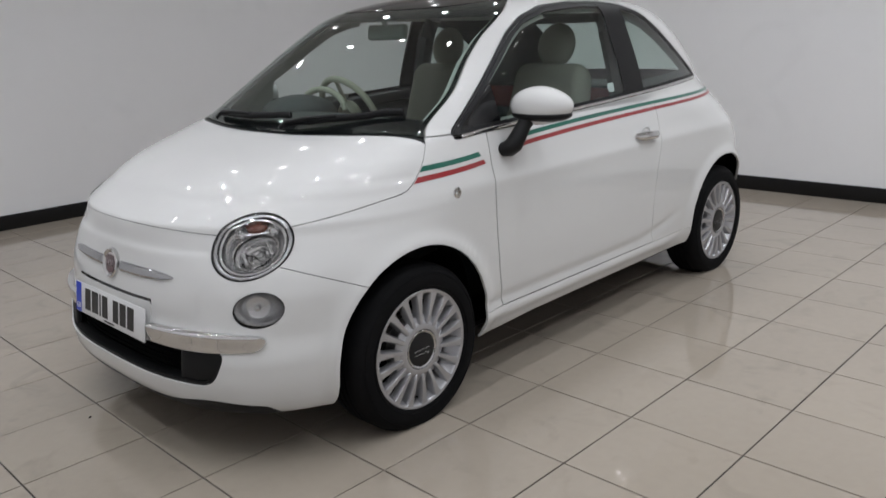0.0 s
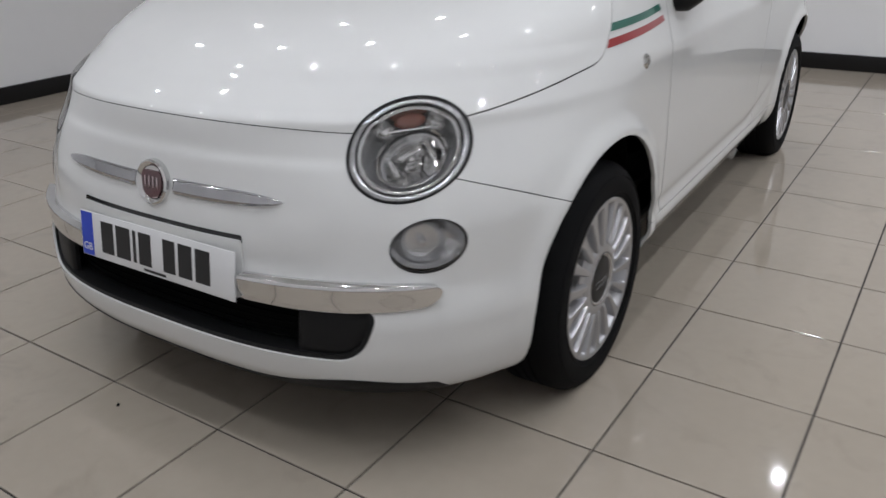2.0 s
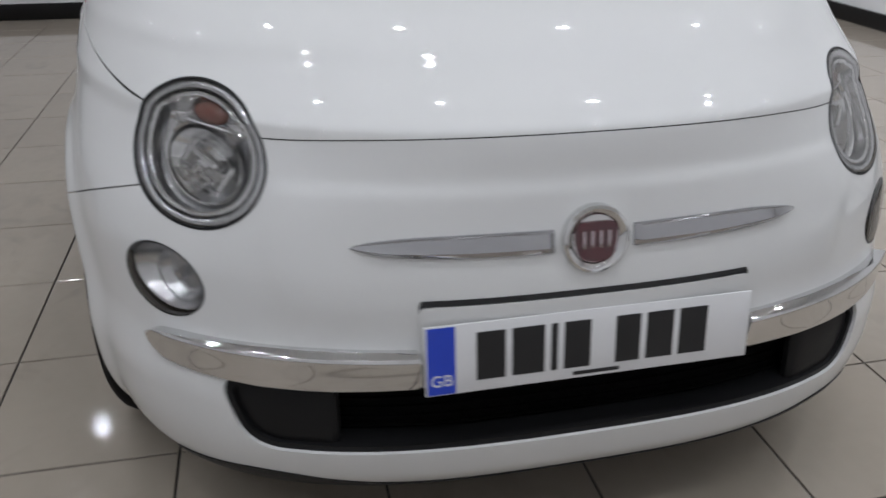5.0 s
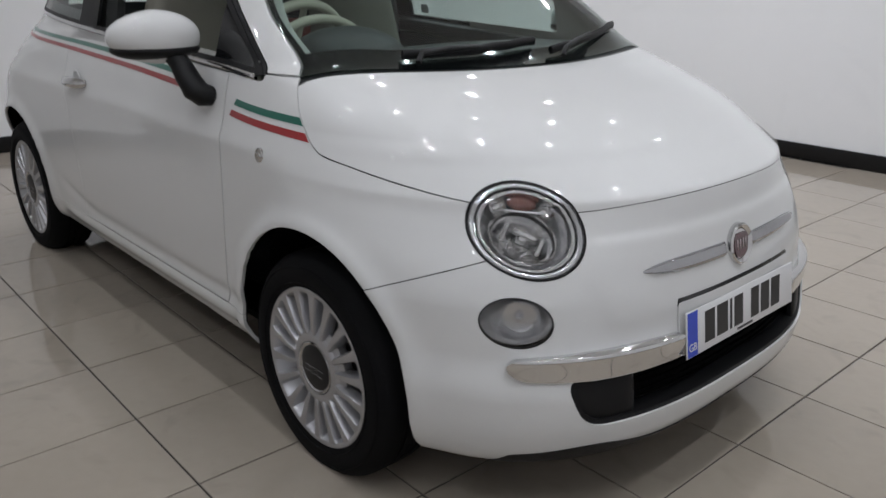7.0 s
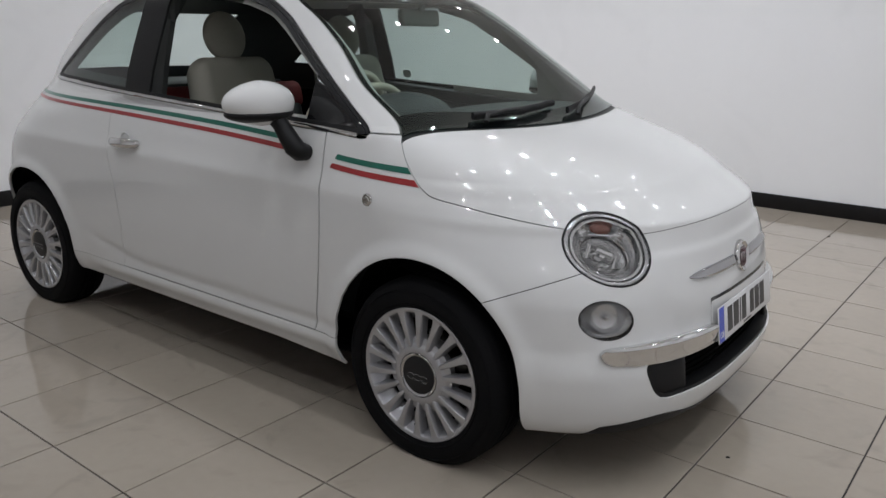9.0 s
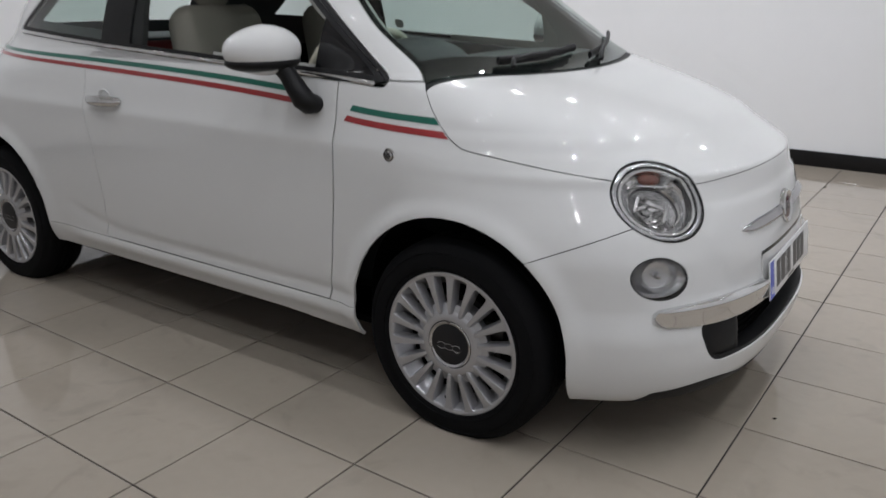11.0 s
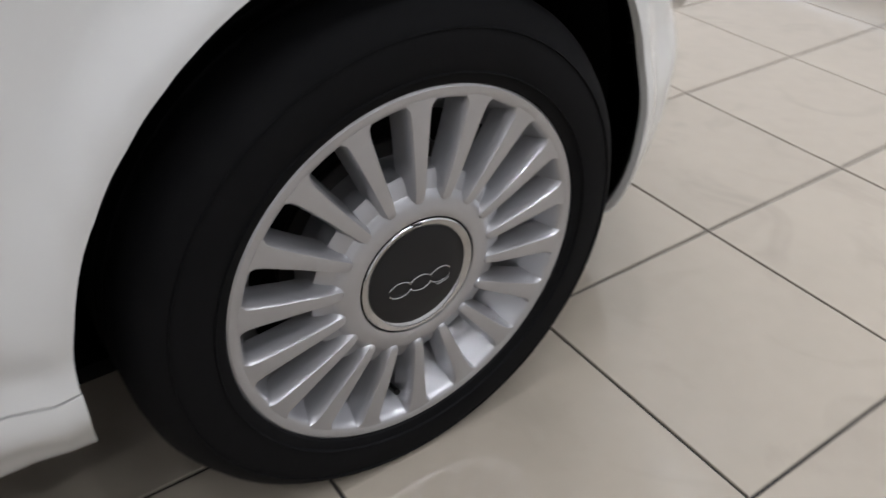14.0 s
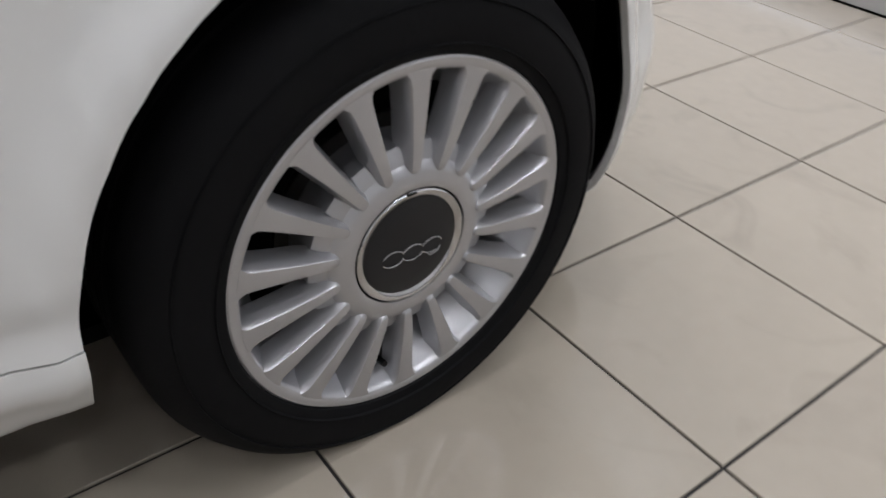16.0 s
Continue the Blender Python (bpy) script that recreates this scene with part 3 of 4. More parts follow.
plate_pose = Matrix(((0, -.141, .990, .7085), (1, 0, 0, 0), (0, .990, .141, .4480), (0, 0, 0, 1)))
plate = part("number_plate", box(.52, .111, .004, .0015, plate_pose), PLATE, car, "white front number plate with dark characters")
part("country_band", box(.042, .107, .001, 0, plate_pose @ pose(-.236, 0, .0022)), PLATEBLUE, plate, "blue band")
cx = -.186
for wide in (.050, .056, .016, .048, 0, .046, .050, .052):
    if wide == 0:
        cx += .030
        continue
    part("character_bar", box(wide - .006, .077, .001, 0, plate_pose @ pose(cx + wide / 2, .0015, .0022)), INK, plate)
    cx += wide + .0045
part("maker_bar", box(.075, .006, .001, 0, plate_pose @ pose(.005, -.047, .0022)), INK, plate)
word = bpy.data.curves.new("country_letters", "FONT")
word.body, word.size, word.align_x, word.extrude = "GB", .026, "CENTER", .0004
tmp = new("country_letters", word)
bpy.context.view_layer.update()
letters = bpy.data.meshes.new_from_object(tmp.evaluated_get(bpy.context.evaluated_depsgraph_get()))
bpy.data.objects.remove(tmp)
letters.transform(plate_pose @ pose(-.236, -.040, .0030))
letters.materials.append(PLATE)
new("country_letters", letters).parent = plate

BADGE = Matrix(((0, -.19, .982, .6735), (1, 0, 0, 0), (0, .982, .19, .6065), (0, 0, 0, 1)))
badge = part("badge", lathe([(.0, .004), (.036, .004), (.040, .008), (.046, .0115), (.0505, .008), (.052, .0), (.052, -.02)], 56, "z", BADGE), CHROME, car, "round chrome badge with a dark red face")
shield = bmesh.new()
sv = [shield.verts.new((x, y, z)) for z in (.0045, .0075) for x, y in rounded([(-.031, .026), (.031, .026), (.033, 0), (.026, -.028), (0, -.036), (-.026, -.028), (-.033, 0)], .012)]
hn = len(sv) // 2
shield.faces.new(sv[:hn][::-1])
shield.faces.new(sv[hn:])
for i in range(hn):
    shield.faces.new((sv[i], sv[(i + 1) % hn], sv[hn + (i + 1) % hn], sv[hn + i]))
bmesh.ops.transform(shield, matrix=BADGE, verts=shield.verts[:])
face = part("badge_face", shield, BADGERED, badge, "dark red enamel face")
for k in range(4):
    part("badge_bar", box(.0045, .026, .0015, .0005, BADGE @ pose(-.0195 + .013 * k, .0, .0080)), SATIN, badge)


# ---- lamps, mirrors, handles and other side fittings, built for the left and mirrored ----
def frame_of(c, side, up, axis):
    m = Matrix.Identity(4)
    for r in range(3):
        m[r][0], m[r][1], m[r][2], m[r][3] = float(side[r]), float(up[r]), float(axis[r]), float(c[r])
    return m


def flutes(r0, r1, d0, d1, n, m, twist=0.0):
    """A fluted reflector bowl of flat facets."""
    bm = bmesh.new()
    rings = []
    for t in np.linspace(0, 1, 7):
        r = r0 + (r1 - r0) * t
        z = d0 + (d1 - d0) * (1 - (1 - t) ** 2)
        rings.append([bm.verts.new((r * math.cos(2 * math.pi * (k + .5 * (len(rings) % 2) * twist) / n), r * math.sin(2 * math.pi * (k + .5 * (len(rings) % 2) * twist) / n), z)) for k in range(n)])
    for p, q in zip(rings, rings[1:]):
        for k in range(n):
            bm.faces.new((p[k], p[(k + 1) % n], q[(k + 1) % n], q[k]))
    bm.faces.new(rings[-1])
    bmesh.ops.transform(bm, matrix=m, verts=bm.verts[:])
    return bm


for s, side in ((1, "left"), (-1, "right")):
    FLIP = Matrix.Diagonal((1, s, 1, 1))
    H = FLIP @ frame_of(HL, HLSIDE, HLUP, HLAXIS)
    HT = H
    HS = H @ Matrix.Rotation(.45, 4, "Z") @ Matrix.Diagonal((1.17, .84, 1, 1))
    lamp = part("headlamp", lathe([(.116, -.030), (.112, -.045), (.100, -.070), (0, -.110)], 64, "z", HS), LAMPSILVER, car, "round headlamp with a clear lens and bright reflector")
    panel("lamp_gasket", [LAMP + .001, .0026 - LAMP], BLACK, lamp, "black rubber gasket", sides=side, out=.0008, gap=0)
    panel("lens", [LAMP], CLEAR, lamp, "clear plastic lens", sides=side, out=.0005, pillow=.004, pillow_width=.06, depth=.003, gap=.004)
    panel("bezel", [LAMP - .003, .0145 - LAMP], BEZEL, lamp, "grey metallic lamp bezel", sides=side, out=-.004, depth=.010, gap=0, pillow=.003, pillow_width=.006)
    panel("inner_ring", [LAMP - .0145, .0175 - LAMP], GLOSSBLACK, lamp, sides=side, out=-.0045, depth=.03, gap=0)
    panel("inner_bezel", [LAMP - .0175, .0270 - LAMP], CHROME, lamp, sides=side, out=-.009, depth=.035, gap=0, pillow=.004, pillow_width=.004)
    part("reflector", flutes(.094, .012, -.032, -.086, 36, HS @ pose(0, -.002, 0), 1.0), LAMPSILVER, lamp, "faceted bright reflector", smooth=0)
    DISH = HS @ pose(-.002, -.016, 0)                       # main beam dish low in the lamp
    part("dish_rim", lathe([(.066, -.040), (.0675, -.0345), (.0650, -.0315), (.0622, -.0345), (.0610, -.044)], 48, "z", DISH), CHROME, lamp)
    part("dish", flutes(.0615, .010, -.040, -.078, 22, DISH, 0.0), CHROME, lamp, "fluted bright dish", smooth=0)
    part("dish_floor", lathe([(.060, -.039), (.052, -.052), (.046, -.058)], 40, "z", DISH @ pose(0, -.006, 0)), LAMPSILVER, lamp)
    part("bulb_shield", box(.046, .015, .022, .005, DISH @ pose(.0, .010, -.040), 3), CHROME, lamp)
    part("bulb_stem", lathe([(.0, .002), (.007, .0), (.010, -.006), (.010, -.034)], 20, "z", DISH @ pose(0, .0, -.040)), CHROME, lamp)
    for k in (-1, 1):
        part("reflector_wing", box(.010, .050, .016, .003, DISH @ pose(k * .034, -.002, -.052, 0, 30 * k, 0)), CHROME, lamp, smooth=0)
    amber = bmesh.new()
    bmesh.ops.create_uvsphere(amber, u_segments=28, v_segments=12, radius=1, matrix=HT @ pose(.004, .062, -.032, 0, 0, 8) @ Matrix.Diagonal((.033, .017, .012, 1)))
    part("indicator", amber, AMBER, lamp, "amber indicator segment")
    part("indicator_shelf", box(.088, .004, .022, .0015, HT @ pose(.002, .043, -.036, 0, 0, 6)), LAMPSILVER, lamp, smooth=0)
    for k in (-1, 1):
        part("side_reflector", flutes(.019, .003, .0, -.012, 16, HT @ pose(.004 + k * .052, .050 + .008 * k, -.034), 1.0), CHROME, lamp, smooth=0)

    G = FLIP @ frame_of(FOG, FOGSIDE, FOGUP, FOGAXIS)
    oval_m = Matrix.Diagonal((1, .66, 1, 1))
    fog = part("fog_lamp", lathe([(.080, -.012), (.0775, -.03), (.066, -.045)], 48, "z", G @ Matrix.Rotation(.07, 4, "Z") @ oval_m), LAMPSILVER, car, "oval fog lamp with a clear lens")
    panel("fog_gasket", [FOGLAMP + .0005, .0016 - FOGLAMP], BLACK, fog, sides=side, out=.0005, gap=0)
    panel("fog_lens", [FOGLAMP], CLEAR, fog, "clear oval lens", sides=side, pillow=.004, pillow_width=.04, depth=.003, gap=.002)
    part("fog_reflector", flutes(.077, .040, -.012, -.040, 40, G @ Matrix.Diagonal((1, .70, 1, 1)), 0.0), FOGSILVER, fog)
    part("fog_dish", lathe([(.046, -.022), (.047, -.026), (.0445, -.030), (.036, -.040), (.020, -.052), (0, -.056)], 40, "z", G @ pose(-.008, 0, 0) @ Matrix.Diagonal((1, .92, 1, 1))), FOGSILVER, fog, "round grey fog lamp dish")
    part("fog_bulb", lathe([(0, -.020), (.007, -.022), (.009, -.03), (.009, -.05)], 20, "z", G @ pose(-.008, 0, 0)), SATIN, fog)

    # door mirror
    hood = bmesh.new()
    bmesh.ops.create_uvsphere(hood, u_segments=48, v_segments=32, radius=1)
    for v in hood.verts:
        x, y, z = v.co
        squash = 1 - .18 * max(0, y)                        # narrower at its outer end
        x = max(x, -.35)
        v.co = (x * .078, y * .122, (abs(z) ** .92 * math.copysign(1, z)) * .070 * squash - .004)
    bmesh.ops.transform(hood, matrix=FLIP @ pose(-.585, .873, 1.055, 0, 0, 8), verts=hood.verts[:])
    mirror = part("door_mirror", hood, PAINT, car, "white door mirror on a black foot", smooth=60)
    lower = bmesh.new()
    bmesh.ops.create_uvsphere(lower, u_segments=48, v_segments=24, radius=1)
    for v in lower.verts:
        x, y, z = v.co
        v.co = (max(x, -.37) * .0775, y * .118, z * .030)
    bmesh.ops.transform(lower, matrix=FLIP @ pose(-.587, .871, 1.020, 0, 0, 8), verts=lower.verts[:])
    part("mirror_base", lower, BLACK, mirror, "black plastic underside", smooth=60)
    part("mirror_glass", lathe([(.0, .0), (.96, .0), (1.0, .002)], 40, "z", FLIP @ pose(-.6145, .870, 1.051, 0, 0, 8) @ Matrix.Rotation(radians(-90), 4, "Y") @ Matrix.Diagonal((.056, .104, 1, 1))), MIRROR, mirror, "mirror glass")
    foot = [(-.490, .770, .897), (-.491, .795, .902), (-.498, .812, .917), (-.515, .822, .950), (-.535, .830, .985), (-.552, .842, 1.012)]
    part("mirror_foot", tube([FLIP @ Vector(p) for p in foot], .03, 16, radii=[.034, .040, .042, .036, .032, .034], flat=.8), BLACK, mirror, "black mirror foot", smooth=60)

    # handle, badge lamp
    grip = [(-1.405, .790, .836), (-1.415, .806, .8345), (-1.44, .815, .834), (-1.49, .818, .8325), (-1.54, .815, .831), (-1.567, .806, .830), (-1.577, .790, .830)]
    handle = part("door_handle", tube([FLIP @ Vector(p) for p in grip], .01, 14, radii=[.010, .014, .0155, .016, .0155, .014, .010], flat=1.25), CHROME, car, "chrome pull handle", smooth=60)
    part("handle_dish", lathe([(.0, .786), (.030, .787), (.038, .792), (.041, .789)], 32, "y", FLIP @ pose(-1.495, 0, .833)), PAINT, handle)
    rep = part("side_repeater", lathe([(0, .806), (.010, .806), (.013, .803), (.017, .803), (.020, .800), (.021, .790)], 28, "y", FLIP @ pose(-.200, 0, .786)), CHROME, car, "small round side repeater lamp")
    part("repeater_lens", lathe([(0, .8095), (.006, .809), (.0095, .806)], 20, "y", FLIP @ pose(-.200, 0, .786)), CLEAR, rep)

    # wheel housings
    for ax in (AXLE, AXLE - WHEELBASE):
        well = bmesh.new()
        rings = []
        for deep in (0, 1):
            arc = np.linspace(-.10, math.pi + .10, 40)
            rings.append([well.verts.new((ax + .351 * math.cos(a), s * (.45 if deep == 0 else .775 - (.068 if math.cos(a) > 0 or ax == AXLE else .14) * abs(math.cos(a)) ** 3), ARCHZ + .351 * math.sin(a))) for a in arc])
        for i in range(39):
            well.faces.new((rings[0][i], rings[0][i + 1], rings[1][i + 1], rings[1][i]))
        well.faces.new(rings[0])
        part("wheel_housing", well, DARK, car, "dark wheel arch liner")

# wipers
def surface_z(x, y):
    k = np.argmin((SX - x) ** 2 + (SY - abs(y)) ** 2 + 1e3 * (SZ < .93))
    return float(SZ[k])


for y0, y1 in ((-.44, .06), (.08, .58)):
    x0 = .0
    blade, arm = [], []
    for t in np.linspace(0, 1, 9):
        y = y0 + (y1 - y0) * t
        x = .035 - .16 * (abs(y) / .712) ** 2.2 - .055 - .05 * t
        blade.append((x, y, surface_z(x, y) + .020))
    wiper = part("wiper", tube(blade, .007, 8, flat=1.8), BLACK, car, "black windscreen wiper", smooth=60)
    a = Vector(blade[4]) + Vector((0, 0, .008))
    b = Vector((.015 - .16 * (abs(y0 + .02) / .712) ** 2.2, y0 + .02, 0))
    b.z = surface_z(b.x, b.y) + .015
    part("wiper_arm", tube([b, b + Vector((-.01, .02, .02)), (a + b) / 2 + Vector((0, 0, .014)), a], .008, 8), BLACK, wiper, smooth=60)

# underside
part("underbody", box(2.9, 1.36, .02, 0, pose(-1.05, 0, .215)), DARK, car, smooth=0)
part("front_undertray", box(.24, .86, .015, 0, pose(.46, 0, .185)), DARK, car, smooth=0)
part("bulkhead", box(.02, .90, .66, 0, pose(.03, 0, .55)), DARK, car, smooth=0)
part("rear_panel", box(.02, 1.1, .5, 0, pose(-2.60, 0, .60)), DARK, car, smooth=0)

# ---- wheels ----
def wheel_parts(w):
    R = .294
    prof = [(.196, -.080), (.207, -.090), (.225, -.095), (.25, -.096), (.270, -.090), (.283, -.078), (.2925, -.060), (R, -.045), (R, -.030), (R - .006, -.029), (R - .006, -.023), (R, -.022), (R, -.004), (R - .006, -.003), (R - .006, .003), (R, .004), (R, .022), (R - .006, .023), (R - .006, .029), (R, .030), (R, .045), (.2925, .060), (.283, .078), (.270, .090), (.25, .096), (.225, .0955), (.211, .0915), (.2075, .086), (.196, .074), (.190, .06), (.190, -.06)]
    tyre = lathe(prof, 120, closed=True)
    for v in tyre.verts:                                   # flattened where it stands
        if v.co.z < -.2707:
            v.co.y += math.copysign(.35 * (-.2707 - v.co.z), v.co.y)
            v.co.z = -.2707
    tyre = part("tyre", tyre, RUBBER, w, "black rubber road tyre")
    for rr in (.222, .262):
        part("sidewall_ring", lathe([(rr - .0012, .0945 if rr < .25 else .0925), (rr, .0972 if rr < .25 else .0948), (rr + .0012, .0945 if rr < .25 else .0925)], 96), RUBBER, w)
    rim = lathe([(.1705, .030), (.1660, .033), (.1655, .037), (.169, .044), (.177, .052), (.187, .066), (.193, .080), (.1955, .0872), (.1975, .0890), (.2030, .0902), (.2070, .0904), (.2098, .0885), (.211, .084), (.2035, .075)], 120)
    rim = part("rim", rim, ALLOY, w, "silver alloy rim")
    # silver barrel given a dark colour, as shade between the spokes
    part("barrel", lathe([(.196, -.07), (.178, -.06), (.170, .0), (.1702, .031)], 72), STEEL, w, "inner rim barrel, coloured dark to stand for shade")
    k = 18
    for i in range(k):
        a = 2 * math.pi * i / k
        bm = bmesh.new()
        rows = [(.0885, .0022, .0868), (.0898, .0042, .0884), (.0935, .0056, .0896), (.105, .0064, .0906), (.125, .0074, .0910), (.150, .0090, .0908), (.170, .0106, .0904), (.184, .0120, .0900), (.191, .0136, .0897), (.1955, .0180, .0895), (.1985, .0235, .0893)]
        ring = []
        for r, hw, y in rows:                              # flat face, rolled edges, walls that lean out to the dish
            low = min(.029, .008 + .9 * (r - .0885))
            ring.append([bm.verts.new((q * hw + e, y + dy, r)) for q, e, dy in ((-1, -.0050, -low), (-1, -.0022, -low * .45), (-1, -.0004, -.0030), (-.86, 0, -.0004), (0, 0, .0004), (.86, 0, -.0004), (1, .0004, -.0030), (1, .0022, -low * .45), (1, .0050, -low))])
        for p, q in zip(ring, ring[1:]):
            for j in range(8):
                bm.faces.new((p[j], p[j + 1], q[j + 1], q[j]))
        bm.faces.new(ring[0])
        bm.faces.new(ring[-1][::-1])
        bmesh.ops.transform(bm, matrix=Matrix.Rotation(a, 4, "Y"), verts=bm.verts[:])
        part("spoke", bm, ALLOY, w, smooth=38)
        tooth = bmesh.new()                                # square-ended web between two spokes
        tv = []
        for r, hw, y in ((.088, .0120, .0836), (.102, .0110, .0790), (.1135, .0096, .0752), (.1165, .0088, .0735)):
            tv.append([tooth.verts.new((q * hw, y - d, r)) for q, d in ((-1.1, .022), (-1, .0015), (-.86, .0), (.86, .0), (1, .0015), (1.1, .022))])
        for p, q in zip(tv, tv[1:]):
            for j in range(5):
                tooth.faces.new((p[j], p[j + 1], q[j + 1], q[j]))
        tooth.faces.new(tv[-1][::-1])
        bmesh.ops.transform(tooth, matrix=Matrix.Rotation(a + math.pi / k, 4, "Y"), verts=tooth.verts[:])
        part("web", tooth, ALLOY, w)
    hub = part("hub", lathe([(.108, .020), (.106, .046), (.102, .066), (.0985, .0800), (.094, .0846), (.088, .0870), (.080, .0884), (.0722, .0888), (.0705, .0880), (.0700, .075)], 72), ALLOY, w)
    part("cap_gap", lathe([(.0702, .078), (.0702, .0862), (.0688, .0862), (.0688, .078)], 72), DARK, w)
    part("cap_ring", lathe([(.0688, .080), (.0684, .0880), (.0672, .0893), (.0615, .0880), (.0595, .0862), (.0590, .082)], 72), SATIN, w, "satin metal cap ring")
    cap = part("centre_cap", lathe([(.0, .0905), (.020, .0902), (.040, .0890), (.054, .0874), (.0588, .0862), (.0596, .082)], 72), CAPBLACK, w, "matt black centre cap")
    part("cap_notch", box(.012, .003, .0022, .0006, pose(.004, .0889, .0668)), DARK, w)
    for side_ in (1, -1):                                  # raised outline of three joined loops
        pts = []
        for t in np.linspace(-1, 1, 61):
            x = t * .0375
            if side_ < 0 and t > .86:
                continue
            rise = .0030 + .0062 * abs(math.cos(1.5 * math.pi * t)) ** .6
            pts.append((-x, .0911 - .62 * x * x, side_ * rise - .006))
        part("cap_emblem", tube(pts, .0008, 6), SATIN, w)
    part("cap_emblem", tube([(-.0375, .0900, -.010), (-.034, .0902, -.0165), (-.024, .0905, -.0185), (-.020, .0906, -.0175)], .0008, 6), SATIN, w)
    part("brake_disc", lathe([(.05, .020), (.125, .020), (.125, .013), (.05, .013)], 48, closed=True), STEEL, w)
    # added black disc that stands in for the deep shade behind the spokes
    part("spoke_shade_disc", lathe([(.0, .012), (.169, .012)], 48), DARK, w)
    part("caliper", box(.09, .05, .06, .01, pose(-.10, .020, .05)), STEEL, w)
    part("valve", tube([(.02, .05, -.178), (.02, .075, -.172)], .004, 8), BLACK, w)


wheels = []
for wx, wy in ((AXLE, 1), (AXLE, -1), (AXLE - WHEELBASE, 1), (AXLE - WHEELBASE, -1)):
    hold = new("wheel")
    hold.parent = car
    hold.matrix_world = pose(wx, wy * .708, .2745, 0, 0, 0 if wy > 0 else 180) @ Matrix.Diagonal((1.014, 1, 1.014, 1))
    wheel_parts(hold)

# ---- the bay: floor, walls, ceiling ----
def slab(name, x0, x1, y0, y1, z0, z1, mat, label, cat):
    ob = part(name, box(x1 - x0, y1 - y0, z1 - z0, 0, pose((x0 + x1) / 2, (y0 + y1) / 2, (z0 + z1) / 2)), mat, smooth=0)
    return tagged(ob, label, cat, kind="structure")


slab("ceiling", X0 - .2, X1 + .2, Y0 - .2, Y1 + .2, HEIGHT, HEIGHT + .15, CEIL, "plain white ceiling with recessed spots", "ceiling")
slab("wall_back", X0 - .2, X0, Y0 - .2, Y1 + .2, -.15, HEIGHT, WALL, "smooth white painted wall behind the car", "wall")
slab("wall_east", X0, X1, Y1, Y1 + .2, -.15, HEIGHT, WALL, "smooth white painted side wall", "wall")
slab("wall_west", X0, X1, Y0 - .2, Y0, -.15, HEIGHT, WALL, "smooth white painted side wall", "wall")
slab("wall_front", X1, X1 + .2, Y0 - .2, Y1 + .2, -.15, HEIGHT, WALL, "plain pale wall at the open end", "wall")
floor = slab("floor", X0 - .2, X1 + .2, Y0 - .2, Y1 + .2, -.15, -.004, GROUT, "floor of square beige porcelain tiles", "floor")
for nm, a in (("baseboard_back", (X0, X0 + .02, Y0, Y1)), ("baseboard_east", (X0 + .02, X1, Y1 - .02, Y1)), ("baseboard_west", (X0 + .02, X1, Y0, Y0 + .02))):
    ob = part(nm, box(a[1] - a[0], a[3] - a[2], .11, .004, pose((a[0] + a[1]) / 2, (a[2] + a[3]) / 2, .055)), SKIRT)
    tagged(ob, "glossy black skirting board along the wall", "skirting", kind="structure")

kick = part("baseboard_front", box(.012, Y1 - Y0 - .02, .10, .003, pose(X1 - .006, 0, .058)), GREYMETAL)
tagged(kick, "satin grey metal kick plate along the wall foot", "skirting", kind="structure")
gapline = part("trim_front", box(.010, Y1 - Y0 - .02, .008, 0, pose(X1 - .005, 0, .004)), DARK)
tagged(gapline, "dark joint between kick plate and floor", "trim", kind="structure")

TILE_SIZE, TILE_TURN, TILE_X, TILE_Y = .4005, -.8, .289, -.684
half = TILE_SIZE / 2 - .0024
tb = box(2 * half, 2 * half, .010, 0, pose(0, 0, -.005))
bmesh.ops.bevel(tb, geom=[e for e in tb.edges if all(v.co.z > -.001 for v in e.verts)], offset=.0012, segments=1, affect="EDGES")
tile_mesh = bpy.data.meshes.new("tile")
tb.to_mesh(tile_mesh)
tb.free()
tile_mesh.materials.append(TILE)
lat = pose(TILE_X, TILE_Y, 0, 0, 0, TILE_TURN)
rng = random.Random(4)
rest_v, rest_f = [], []
for i in range(-14, 7):
    for j in range(-10, 13):
        m = lat @ Matrix.Translation(((i + .5) * TILE_SIZE, (j + .5) * TILE_SIZE, rng.uniform(-.0004, .0004))) @ pose(0, 0, 0, rng.uniform(-.03, .03), rng.uniform(-.03, .03), 90 * rng.randrange(4))
        c = m.translation
        if not (X0 - .15 < c.x < X1 + .15 and Y0 - .15 < c.y < Y1 + .15):
            continue
        if -2.6 < c.x and abs(c.y) < 3.0:
            ob = new("tile", tile_mesh)
            ob.parent = floor
            ob.matrix_world = m
        else:
            k = len(rest_v)
            rest_v += [tuple(m @ v.co) for v in tile_mesh.vertices]
            rest_f += [tuple(k + q for q in f.vertices) for f in tile_mesh.polygons]
far = mesh_object("far_tiles", rest_v, rest_f, TILE, floor, smooth=False)
tagged(far, kind="stuff")

# recessed ceiling spots round the lamps
ring = lathe([(.055, -.004), (.052, -.010), (.040, -.006), (.037, .02)], 32, "z")
first = None
for sx, sy in SPOTS:
    if first is None:
        first = thing("ceiling_light", pose(sx, sy, HEIGHT), "small round recessed ceiling spot in a white ring", "ceiling light", "ceiling spots")
        part("frame", ring, CEIL, first)
        part("diffuser", lathe([(.0, -.001), (.036, -.001)], 32, "z"), glowing("spot_glow", (1.0, .98, 1.0), 30.0), first, "bright round diffuser")
    else:
        copy_thing(first, pose(sx, sy, HEIGHT))

